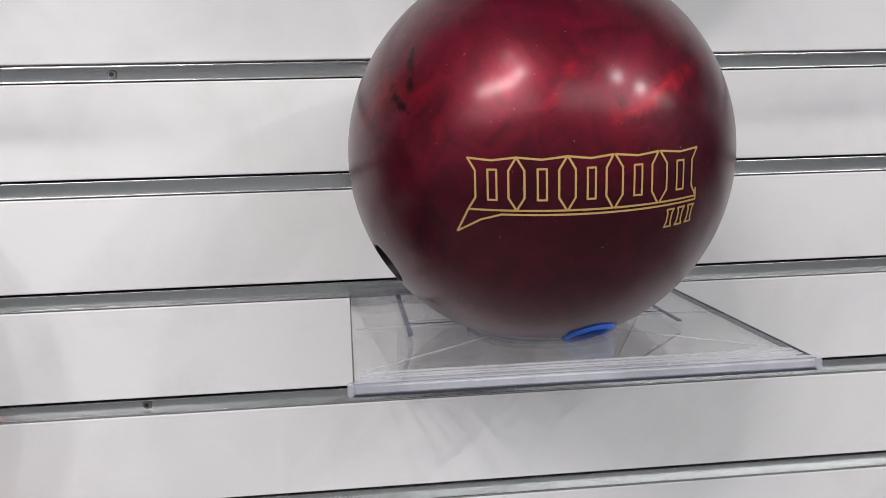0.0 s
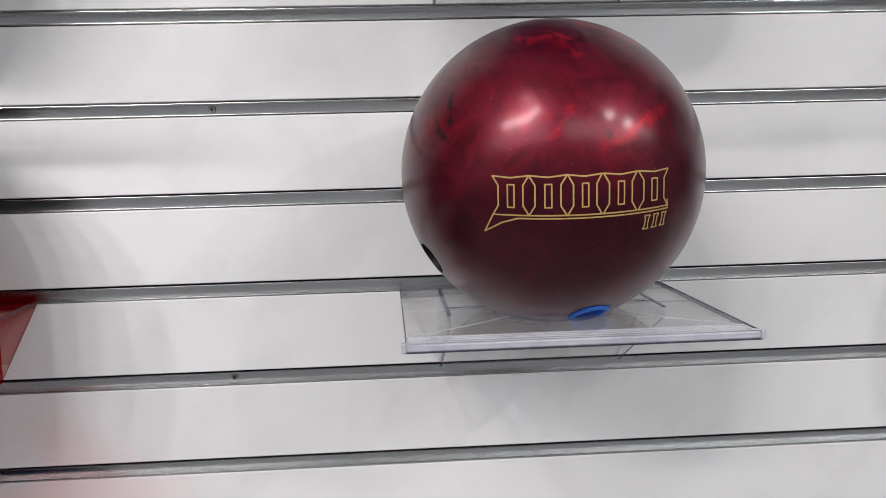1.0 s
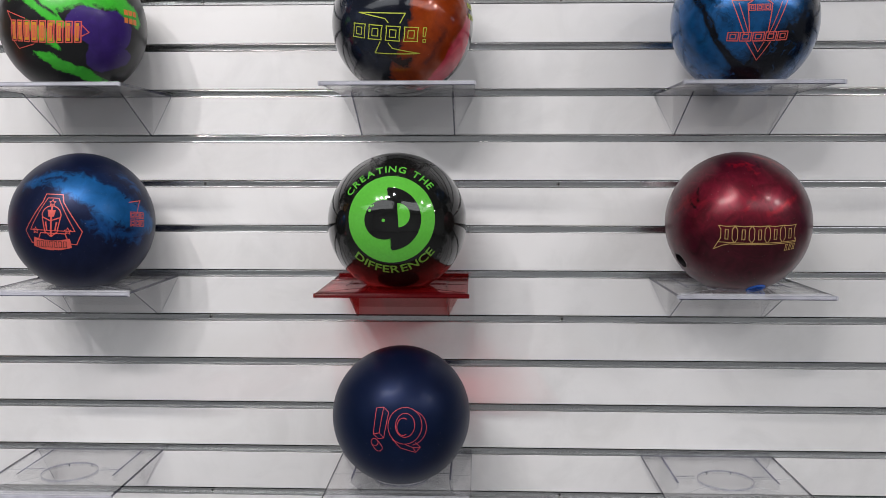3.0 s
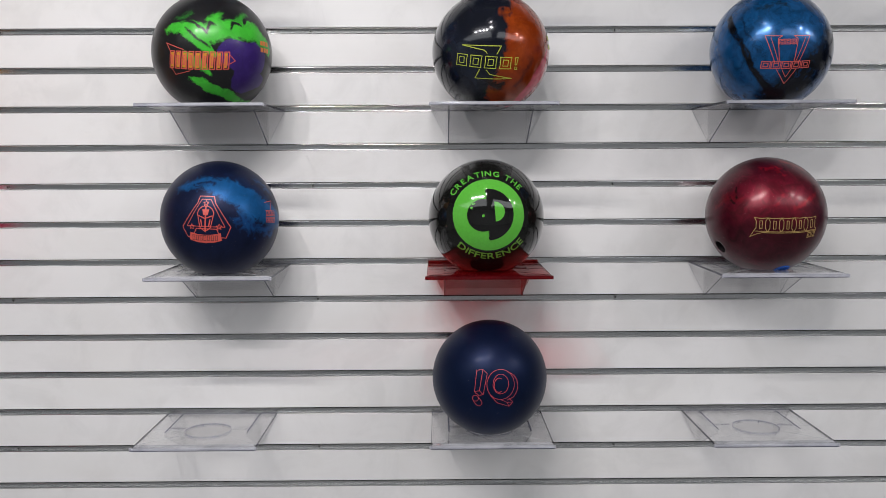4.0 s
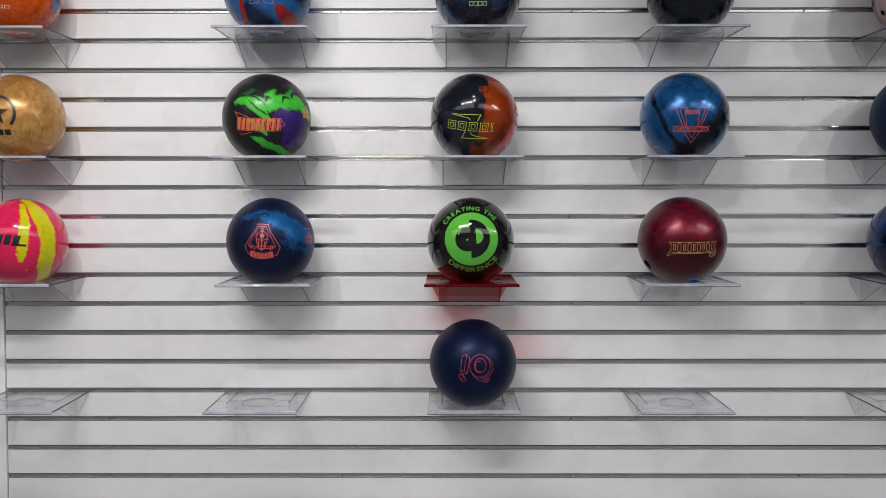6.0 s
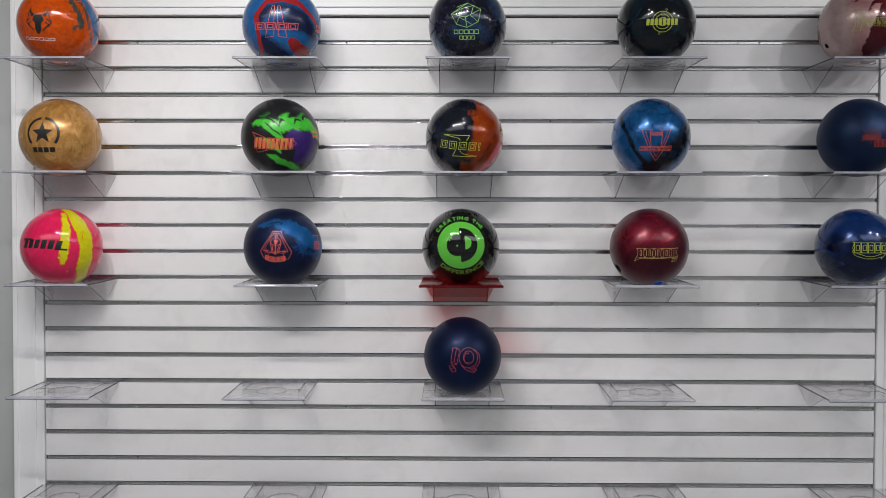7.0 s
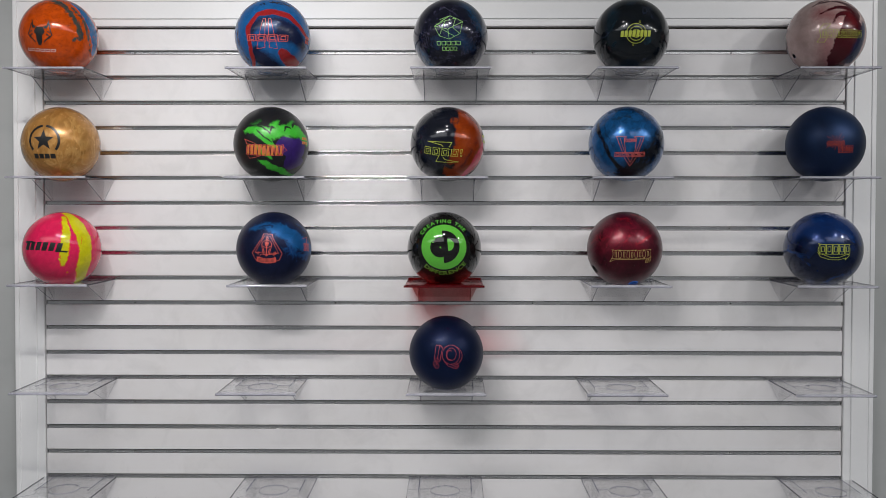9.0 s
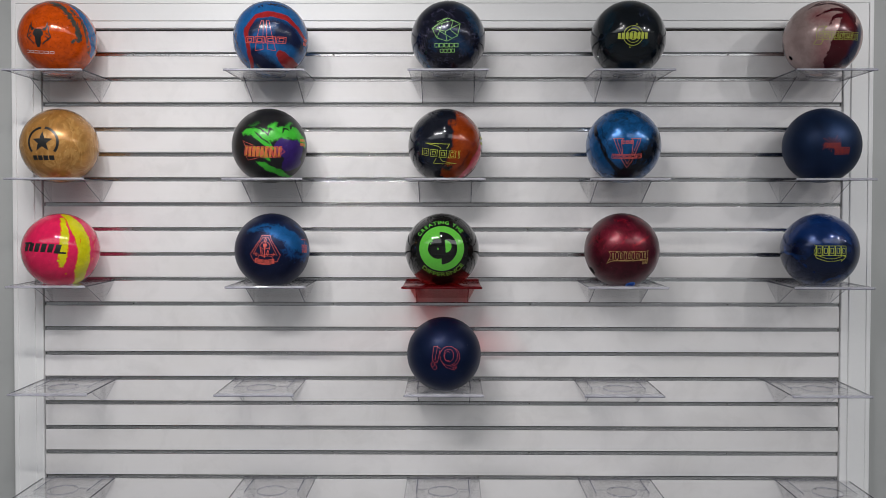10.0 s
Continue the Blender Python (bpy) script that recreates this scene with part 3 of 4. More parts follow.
        for i in range(count):
            a, b = x0 + i * step, x0 + i * step + step * (1 - gap)
            self.fan([(a, y0), (b, y0), (b + slant * (y1 - y0), y1), (a + slant * (y1 - y0), y1)], ((a + b) / 2 + slant * (y1 - y0) / 2, (y0 + y1) / 2), lift, 2)

    def word(self, text, rad, middle, span, size, inward=False, lift=0.45):
        """Letters set one by one along an arc of the given radius; span and middle in degrees."""
        drawn = []
        for letter in text:
            if letter == " ":
                drawn.append((None, 0.26 * size, 0.0))
                continue
            font = bpy.data.curves.new("letter", "FONT")
            font.body, font.size, font.offset = letter, size, 0.018 * size
            font.resolution_u = 3
            temp = bpy.data.objects.new("letter", font)
            scene.collection.objects.link(temp)
            mesh = bpy.data.meshes.new_from_object(temp.evaluated_get(bpy.context.evaluated_depsgraph_get()))
            bpy.data.objects.remove(temp)
            bpy.data.curves.remove(font)
            low, high = min(v.co.x for v in mesh.vertices), max(v.co.x for v in mesh.vertices)
            drawn.append((mesh, high - low, (high + low) / 2))
        gap = 0.13 * size
        whole = sum(w for _, w, _ in drawn) + gap * (len(drawn) - 1)
        reach = 0.0
        for mesh, wide, centre in drawn:
            at = middle + span * (0.5 - (reach + wide / 2) / whole) * (-1 if inward else 1)
            reach += wide + gap
            if mesh is None:
                continue
            fill = radians(span) * rad / whole
            turn = radians(at - 90 if not inward else at + 90)
            c, s = math.cos(turn), math.sin(turn)
            ox, oy = rad * math.cos(radians(at)), rad * math.sin(radians(at))
            verts = [self.bm.verts.new(self.on_ball(ox + c * (v.co.x - centre) * fill - s * v.co.y, oy + s * (v.co.x - centre) * fill + c * v.co.y, lift)) for v in mesh.vertices]
            for poly in mesh.polygons:
                self.bm.faces.new([verts[k] for k in poly.vertices])
            bpy.data.meshes.remove(mesh)


GOLD_INK = ink("gold_fill", (0.60, 0.37, 0.13))
LIME = ink("lime_green_print", (0.11, 0.47, 0.05), 0.1)
DIM_LIME = ink("olive_green_print", (0.16, 0.36, 0.05), 0.25)
JET = ink("black_print", (0.009, 0.009, 0.009), 0.05)
CORAL = ink("coral_fill", (0.66, 0.10, 0.08))
PINK_INK = ink("dusty_pink_fill", (0.55, 0.06, 0.09))
ORANGE_INK = ink("orange_fill", (0.75, 0.20, 0.03))
YELLOW_INK = ink("yellow_green_fill", (0.46, 0.52, 0.05))
AMBER_INK = ink("amber_fill", (0.62, 0.27, 0.02))
WHITE_INK = ink("white_fill", (0.75, 0.74, 0.72))
MINT_INK = ink("pale_green_fill", (0.30, 0.62, 0.16))
RUST_INK = ink("rust_fill", (0.33, 0.03, 0.02))
BLACK_INK = ink("matt_black_fill", (0.012, 0.012, 0.012), 0.35)


def prints_gold(put):
    p = Print((-0.059, -0.988, -0.131), 0.5)
    top, low = 12.8, -12.0
    for a, w in ((-50, 23), (-27, 23), (-3.5, 21), (18.5, 22.5), (42, 24)):
        p.line([(a, top), (a + 0.5 * w, top - 1.2), (a + w, top), (a + 0.84 * w, top - 6), (a + 0.84 * w, low + 6), (a + w, low), (a, low), (a + 0.16 * w, low + 6), (a + 0.16 * w, top - 6)], 1.0, True)
        p.line([(a + 0.42 * w, top - 5.5), (a + 0.60 * w, top - 5.5), (a + 0.60 * w, low + 5), (a + 0.42 * w, low + 5)], 0.95, True)
    p.line([(-50, -12), (-56, -24), (-44, -17), (-34, -14), (66, -14)], 1.0)
    p.line([(66, -14), (65.5, -8)], 1.0)
    put("name_print", p, GOLD_INK, "gold-filled engraved outline name")
    q = Print((-0.059, -0.988, -0.131), 1.5)
    q.outlined_blocks(46, 66.5, -26.5, -17.5, 3, 0.95, 0.14, 0.38, 0.2, False)
    put("small_print", q, GOLD_INK)


def prints_slogan(put):
    way = (-0.006, -0.996, 0.085)
    p = Print(way, 4)
    p.disc(0, 0, 67.5, 0.25)
    p.word("CREATING THE", 75.0, 91, 112, 19.5)
    put("ring_print", p, LIME, "bright green printed disc and slogan")
    r = Print(way, 4)
    r.word("DIFFERENCE", 86.5, -90, 99, 19.5, True)
    put("slogan_print", r, DIM_LIME, "olive-green printed slogan")
    q = Print(way, 4)
    q.disc(-2, 0, 47, 0.5, -90, 90)
    q.disc(-10, -1, 29, 0.5)
    q.fan([(-3, 45), (2, 45), (2, -45), (-3, -45)], (0, 0), 0.5, 2)
    put("emblem_print", q, JET, "plain black emblem")
    s = Print(way, 4)
    s.disc(11, 4, 17.5, 0.75, -90, 90)
    s.disc(-10, -2, 2.4, 0.75)
    s.disc(-30, 14, 2.2, 0.75), s.disc(-27, 20, 1.7, 0.75), s.disc(-24, 21, 1.5, 0.75)
    put("emblem_inset", s, LIME)


def prints_pair(put):
    p = Print((0.0, -0.999, 0.034), -2)
    p.line([(-30, 30), (-19, 32), (-24, -6), (-33, -9)], 0.95, True)
    p.line([(-19, 32), (-11, 25), (-17, -13), (-24, -6)], 0.95)
    p.line([(-33, -9), (-25, -15), (-17, -13)], 0.95)
    p.arc(-31, -21, 5.5, 0, 360, 0.95), p.arc(-25, -29, 6, -150, 60, 0.95)
    p.line([(-36, -24), (-30, -33)], 0.95), p.line([(-26, -18), (-20, -25)], 0.95)
    p.arc(14, 6, 25, 0, 360, 0.95, squash=1.08)
    p.arc(14, 7, 14, 0, 360, 0.95, squash=1.25), p.arc(11, 5, 9, 60, 300, 1.1, squash=1.4)
    p.arc(22, 3, 24, -80, 80, 0.95, squash=1.08)
    p.line([(14, -21), (27, -27), (31, -35), (38, -27), (30, -19)], 0.95)
    p.line([(-4, -14), (8, -27), (31, -35)], 0.95), p.line([(27, -27), (38, -27)], 0.95)
    put("emblem_print", p, PINK_INK, "dusty pink engraved outline emblem")


def prints_badge(put):
    p = Print((0.041, -0.998, 0.044), -3)
    p.line([(-16, 40), (9, 40), (12, 28), (40, -14), (32, -34), (22, -33), (16, -18), (-20, -18), (-26, -33), (-36, -34), (-46, -16), (-19, 28)], 1.3, True)
    p.line([(-12, 34), (4, 34), (30, -14), (-37, -14)], 1.1, True)
    p.arc(-4, 8, 14, 0, 180, 1.4), p.line([(-18, 8), (-13, -16), (-4, -23), (5, -16), (10, 8)], 1.4)
    p.line([(-4, 22), (-4, -22)], 2.4), p.line([(-16, 5), (-5, 0), (8, 5)], 1.6), p.line([(-12, -2), (-10, -14)], 2.0), p.line([(4, -2), (2, -14)], 2.0)
    p.fan([(-10, 16), (2, 16), (0, 6), (-8, 6)], (-4, 11), 0.45, 2)
    for x, y in ((-4, 27), (-28, -15), (20, -14)):
        p.star(x, y, 5.0, 0.45, 0.45, 1.0)
    p.fan([(-31, -25), (-17, -28), (-4, -29), (9, -28), (23, -25), (25, -39), (10, -43), (-4, -44), (-19, -43), (-33, -39)], (-4, -35), 0.45, 3)
    put("badge_print", p, CORAL, "coral engraved badge outline")
    q = Print((0.041, -0.998, 0.044), -3)
    q.outlined_blocks(-27, 20, -39, -30, 7, 0.9, 0.0, 0.35, 0.1, False, 0.65)
    put("badge_bars", q, BLACK_INK)
    s = Print((0.93, -0.34, 0.12), -4)
    s.line([(-14, 18), (10, 22), (4, 14), (0, 4)], 1.2)
    s.outlined_blocks(-14, 16, -6, 3, 3, 1.1, 0.0, 0.2, 0.0), s.outlined_blocks(-14, 16, -18, -9, 3, 1.1, 0.0, 0.2, 0.0)
    put("side_print", s, CORAL)


def prints_dart(put):
    p = Print((0.052, -0.972, -0.23), -1)
    p.outlined_blocks(-60, 50, -17, 13, 9, 1.7, 0.12, 0.3, 0.0, True)
    p.line([(-30, 16), (-66, 27), (-56, 12)], 1.3), p.line([(-56, -18), (-49, -29), (-20, -20)], 1.3), p.line([(50, 8), (59, -3), (47, -9)], 1.3)
    put("name_print", p, CORAL, "coral engraved outline name")
    q = Print((0.052, -0.972, -0.23), -1)
    q.solid_blocks(-58, 49, -15, 11, 9, 0.12, 0.46, 0.2)
    put("name_filling", q, AMBER_INK, "amber filling inside the outlined name")
    s = Print((0.955, -0.29, 0.06), 0)
    s.solid_blocks(-16, 12, 2, 10, 3), s.solid_blocks(-16, 12, -10, -2, 3)
    put("side_print", s, ORANGE_INK)


def prints_bolt(put):
    p = Print((-0.094, -0.954, -0.284), -5)
    p.outlined_blocks(-59, 46, -11, 9, 4, 1.3, 0.05, 0.22, 0.04)
    p.line([(48, 9), (53, 9), (51, -4), (48, -4)], 1.2, True), p.line([(48, -8), (52, -8), (52, -12), (48, -12)], 1.2, True)
    p.line([(14, 14), (21, 28), (-50, 25), (-8, 19), (-3, 14)], 1.4)
    p.line([(-14, -14), (-22, -31), (44, -29), (4, -22), (-2, -15)], 1.4)
    put("name_print", p, YELLOW_INK, "yellow-green engraved outline name")
    s = Print((0.965, -0.22, 0.12), 0)
    s.solid_blocks(-14, 12, 4, 12, 3), s.solid_blocks(-14, 12, -12, -4, 3)
    put("side_print", s, YELLOW_INK)


def prints_triangle(put):
    p = Print((-0.101, -0.965, -0.24), 0)
    p.line([(-37, 37), (-8, 36), (-15, 31), (-11, -8)], 1.3), p.line([(42, 36), (12, 36), (19, 31), (14, -8)], 1.3)
    p.line([(-37, 37), (-18, -10)], 1.3), p.line([(42, 36), (22, -10)], 1.3), p.line([(-27, 33), (-12, -10)], 1.1), p.line([(33, 33), (16, -10)], 1.1)
    p.line([(-14, -22), (3, -49), (19, -22)], 1.3), p.line([(-5, -22), (3, -36), (10, -22)], 1.1)
    p.outlined_blocks(-13, 18, 22, 30, 3, 1.1, 0, 0.2, 0.05)
    p.outlined_blocks(-41, 45, -20, -8, 5, 1.5, 0.1, 0.14, 0.0)
    put("emblem_print", p, CORAL, "coral engraved triangle outline emblem")


def prints_star(put):
    p = Print((0.0, -1.0, 0.015), 0)
    for rad in (40, 42, 44):
        p.arc(-3, 0, rad, -38, 82, 3.0), p.arc(-3, 0, rad, 98, 218, 3.0)
    p.star(-3, 0, 30)
    p.solid_blocks(-35, 30, -52, -38, 4, 0.0, 0.16)
    put("emblem_print", p, BLACK_INK, "black printed star in a ring")


def prints_slash(put):
    p = Print((0.02, -0.996, 0.082), -3)
    p.solid_blocks(-72, 44, -12, 12, 6, 0.22, 0.26)
    p.solid_blocks(-74, -42, 9, 15, 1, 0.2, 0.0), p.solid_blocks(24, 56, -14, -9, 1, 0.2, 0.0)
    put("name_print", p, BLACK_INK, "black printed slanted name")


def prints_shield(put):
    p = Print((-0.083, -0.992, -0.098), -4)
    p.fan([(0, 16), (9, 17), (13, 10), (16, 2), (9, -6), (8, -22), (4, -34), (-4, -34), (-8, -22), (-9, -6), (-16, 2), (-13, 10), (-9, 17)], (0, -2), 0.35, 3)
    for s in (-1, 1):
        p.fan([(11 * s, 17), (20 * s, 22), (24 * s, 39), (26 * s, 24), (21 * s, 12), (14 * s, 12)], (20 * s, 19), 0.35, 2)
        p.line([(27 * s, 26), (30 * s, 8), (35 * s, -4), (26 * s, -15)], 3.2), p.line([(20 * s, -3), (29 * s, -9), (13 * s, -25)], 3.0), p.line([(22 * s, 6), (30 * s, 0)], 2.6)
    put("emblem_print", p, BLACK_INK, "plain black printed emblem")
    q = Print((-0.083, -0.992, -0.098), -4)
    q.outlined_blocks(-46, 44, -52, -45, 6, 1.2, 0.2, 0.3, 0.0, False)
    put("name_print", q, WHITE_INK)


def prints_tower(put):
    p = Print((0.065, -0.984, -0.166), 0)
    p.line([(-13, 48), (-6, 48), (-9, -33), (-33, -37)], 1.2, True), p.line([(2, 48), (9, 48), (26, -36), (4, -33)], 1.2, True)
    p.outlined_blocks(-62, 60, -15, 2, 4, 1.8, 0.1, 0.14, 0.0)
    put("name_print", p, CORAL, "coral engraved outline name")
    s = Print((0.97, -0.22, -0.10), 0)
    s.solid_blocks(-14, 10, -2, 6, 3), s.solid_blocks(-14, 10, -14, -6, 3)
    put("side_print", s, CORAL)


def prints_hexagon(put):
    p = Print((-0.05, -0.992, -0.116), 0)
    hexa = [(4, 51), (40, 34), (32, 0), (2, -15), (-26, -6), (-41, 22)]
    p.line(hexa, 1.2, True)
    p.line([(-26, 40), (4, 51)], 1.2), p.line([(-41, 22), (-2, 12), (40, 34)], 1.2), p.line([(-2, 12), (2, -15)], 1.2), p.line([(-10, 36), (20, 44)], 1.1)
    p.line([(-41, 22), (-10, 36), (-26, -6)], 1.1), p.line([(20, 44), (12, 16), (32, 0)], 1.1), p.line([(-18, 12), (14, -6)], 1.1)
    p.outlined_blocks(-33, 37, -31, -21, 5, 1.6, 0, 0.25, 0.0, False), p.outlined_blocks(-18, 26, -46, -37, 4, 1.6, 0, 0.25, 0.0, False)
    put("emblem_print", p, MINT_INK, "pale green engraved cube outline emblem")


def prints_target(put):
    p = Print((-0.062, -0.991, -0.117), 0)
    for rad in (11, 19, 27):
        p.arc(0, 0, rad, 20, 160, 1.6), p.arc(0, 0, rad, 200, 340, 1.6)
    p.arc(10, 32, 2.4, 0, 360, 1.0), p.arc(-8, -31, 2.4, 0, 360, 1.0)
    p.solid_blocks(-43, 43, -9, 8, 8, 0.06, 0.22)
    put("emblem_print", p, YELLOW_INK, "yellow-green engraved rings and name")


def prints_hook(put):
    p = Print((-0.042, -0.992, -0.122), -1)
    p.outlined_blocks(-46, 76, -11, 11, 9, 0.8, 0.04, 0.26, 0.0)
    p.line([(-36, 14), (-26, 26), (-44, 27), (-54, 12), (-50, -10), (-58, -24), (-38, -24), (-34, -12)], 1.3)
    put("name_print", p, YELLOW_INK, "yellow engraved outline name")


def prints_burst(put):
    p = Print((-0.075, -0.993, -0.086), 0)
    for i in range(13):
        a = radians(20 + 24 * i)
        far = 22 + 11 * ((i * 7) % 3) / 2
        p.line([(6 * math.cos(a) - 4, 5 * math.sin(a) + 4), (far * math.cos(a) - 4, 0.8 * far * math.sin(a) + 4)], 1.0)
    p.outlined_blocks(-28, 18, -6, 6, 5, 1.3, 0.0, 0.2), p.outlined_blocks(2, 45, -24, -6, 4, 1.8, 0.0, 0.12)
    put("emblem_print", p, RUST_INK, "rust-red engraved starburst emblem")


def prints_swoosh(put):
    p = Print((-0.131, -0.991, -0.026), 0)
    p.outlined_blocks(-36, 48, -9, 18, 5, 1.5, 0.0, 0.12, 0.0), p.line([(-41, 20), (-36, 20), (-41, 4), (-36, -9)], 1.4)
    p.line([(-42, -4), (-34, -17), (-10, -25), (14, -25), (34, -20), (33, -26), (46, -12)], 1.5), p.line([(-30, -10), (-8, -18), (14, -18), (32, -12), (31, -8), (46, -12)], 1.4)
    put("name_print", p, YELLOW_INK, "yellow-green engraved outline name and arrow")


# ---- bowling balls ----


def ball_shell(holes=()):
    bm = bmesh.new()
    bmesh.ops.create_uvsphere(bm, u_segments=112, v_segments=64, radius=RADIUS)
    mesh = finish(bm, "shell", smooth=True)
    if not holes:
        return mesh
    temp = bpy.data.objects.new("shell", mesh)
    scene.collection.objects.link(temp)
    drills = []
    for way, rad in holes:
        cut = bmesh.new()
        n = Vector(way).normalized()
        bmesh.ops.create_cone(cut, cap_ends=True, segments=36, radius1=rad, radius2=rad, depth=0.08,
                              matrix=Matrix.Translation(n * RADIUS) @ n.to_track_quat("Z", "Y").to_matrix().to_4x4())
        drill = bpy.data.objects.new("drill", finish(cut, "drill"))
        scene.collection.objects.link(drill)
        change = temp.modifiers.new("bore", "BOOLEAN")
        change.operation, change.object, change.solver = "DIFFERENCE", drill, "EXACT"
        drills.append(drill)
    cut_mesh = bpy.data.meshes.new_from_object(temp.evaluated_get(bpy.context.evaluated_depsgraph_get()))
    for ob in (temp, *drills):
        bpy.data.objects.remove(ob)
    for face in cut_mesh.polygons:
        face.use_smooth = face.center.length > RADIUS * 0.985
        # Faces inside a bore get a near-black colour for the shade in there.
        face.material_index = 0 if face.use_smooth else 1
    return cut_mesh


def bowling_ball(x, z, label, skin, prints, holes=(), turn=0.0):
    """A ball at rest in the hole of its shelf; z counts from the groove line under the third row."""
    y = -0.1172
    ball = new("bowling_ball")
    ball.location = (x, y, GROOVE + z - RADIUS)
    tagged(ball, label, "bowling ball", "bowling balls on display")
    mesh = ball_shell(holes)
    mesh.materials.append(skin)
    if holes:
        mesh.materials.append(HOLE_SHADE)
    shell = new("shell", mesh)
    shell.parent, shell.location = ball, (0, 0, RADIUS)

    def put(name, drawn, material, tag=""):
        return part(name, drawn.bm, material, shell, tag, True)

    prints(put)
    return ball


def ring_insert(ball, way, outer, inner, material, tag):
    """A soft insert that stands a little proud of a bored hole."""
    n = Vector(way).normalized()
    bm = bmesh.new()
    count = 32
    turn = n.to_track_quat("Z", "Y").to_matrix()
    loops = [[bm.verts.new(turn @ Vector((r * math.cos(2 * math.pi * i / count), r * math.sin(2 * math.pi * i / count), h)) + Vector((0, 0, RADIUS))) for i in range(count)]
             for r, h in ((inner, 0.08), (inner, 0.1075), (inner + 0.001, 0.1088), (outer - 0.0005, 0.1088), (outer, 0.1075), (outer, 0.08))]
    for a, b in zip(loops, loops[1:]):
        for i in range(count):
            j = (i + 1) % count
            bm.faces.new((a[i], a[j], b[j], b[i]))
    bmesh.ops.recalc_face_normals(bm, faces=bm.faces)
    return part("finger_insert", bm, material, ball, tag, True)


ANY = (0.0, 0.0, 0.0)
GREEN, PURPLE = (0.045, 0.40, 0.03), (0.034, 0.014, 0.125)
COL_A, COL_D, COL_E = 23.4, -9.0, -23.4  # how far the outer columns are seen from the side
skins = {
    "black": ball_skin("black_polished_resin", (0.007, 0.007, 0.0065), (), 6, 1, 3, 0.06, 1.0),
    "satin_navy": ball_skin("satin_navy_resin", (0.0050, 0.0125, 0.046), [((0, 0, 1), 0.72, 2.0, 0.3, (0.005, 0.010, 0.037), 0.5)], 6, 0.8, 4, 0.40, 0.10, 0.5, coat_rough=0.2, sheen=0.2),
    "gold": ball_skin("gold_pearl", (0.42, 0.205, 0.055), [(ANY, 0.55, 0.66, 0.14, (0.56, 0.31, 0.10), 1.4), (ANY, 0.42, 0.46, 0.10, (0.35, 0.165, 0.042), 1.2), ((0, 0, 1.0), 0.84, 2.0, 0.2, (0.34, 0.16, 0.04), 0.6)], 12, 2.6, 6, 0.24, 0.6, 0.25, 3.1, (1, 1, 0.8), turn=COL_A),
    "teal_black": ball_skin("black_teal_pearl", (0.0045, 0.007, 0.010), [(ANY, 0.60, 2.0, 0.14, (0.008, 0.030, 0.050), 1.2), (ANY, 0.40, 0.44, 0.04, (0.016, 0.022, 0.040), 1.4)], 7, 1.8, 5, 0.12, 0.9, 0.15, 5.2, turn=COL_D),
    "matt_navy": ball_skin("matt_navy_resin", (0.006, 0.018, 0.058), [(ANY, 0.58, 2.0, 0.2, (0.009, 0.027, 0.080), 0.9)], 6, 0.8, 4, 0.45, 0.05, 0.6, coat_rough=0.3),
    # Dark blue base, going over to a brighter blue towards the top.
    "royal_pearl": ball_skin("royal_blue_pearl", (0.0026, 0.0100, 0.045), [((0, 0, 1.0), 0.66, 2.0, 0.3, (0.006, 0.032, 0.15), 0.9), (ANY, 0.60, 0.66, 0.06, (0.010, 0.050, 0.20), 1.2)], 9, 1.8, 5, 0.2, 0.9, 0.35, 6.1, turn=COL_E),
}
# swirls that can be told apart are laid out over the face that the balls turn to the hall
EYE, NEAR_EYE = (0.01, -2.67, 1.475), (0.106, -1.48, 1.464)
NAVY, SKY, RED_RESIN = (0.006, 0.011, 0.042), (0.010, 0.092, 0.27), (0.27, 0.014, 0.016)
skins["blue_red"] = poured("blue_red_navy_resin", seen_from(EYE, -0.514, 0.674), SKY, [
    ([(-0.38, 0.16, 0.30), (0.10, 0.24, 0.32), (0.50, 0.08, 0.28), (0.78, -0.20, 0.16)], NAVY, 0.20, 0.20),
    ([(-0.42, -0.45, 0.20), (-0.10, -0.75, 0.28), (0.25, -0.92, 0.16)], NAVY, 0.16, 0.20),
    ([(-0.42, 0.05, 0.05), (-0.05, 0.22, 0.12), (0.12, 0.32, 0.03)], (0.012, 0.075, 0.23), 0.16, 0.2),
    ([(0.02, -0.28, 0.08), (0.45, -0.30, 0.12), (0.72, -0.55, 0.10)], SKY, 0.12, 0.1),
    ([(-0.46, -0.85, 0.06), (-0.50, -0.60, 0.07), (-0.60, -0.17, 0.06), (-0.62, 0.22, 0.075), (-0.38, 0.53, 0.075), (0.02, 0.62, 0.085), (0.41, 0.52, 0.085), (0.70, 0.25, 0.065), (0.90, -0.04, 0.05)], RED_RESIN, 0.025, 0.05),
    ([(0.24, -0.42, 0.12), (0.45, -0.62, 0.17), (0.66, -0.80, 0.12)], RED_RESIN, 0.025, 0.05),
    ([(-0.30, 0.80, 0.02), (0.10, 0.88, 0.05), (0.45, 0.80, 0.02)], NAVY, 0.03, 0.35),
    ([(-0.86, 0.40, 0.02), (-0.90, -0.10, 0.05), (-0.70, -0.55, 0.04)], NAVY, 0.04, 0.30)], (5.0, 0.05), (0.80, 1.15), 0.22, 0.4, seed=0.2)
DULL_TEAL = (0.050, 0.060, 0.052)
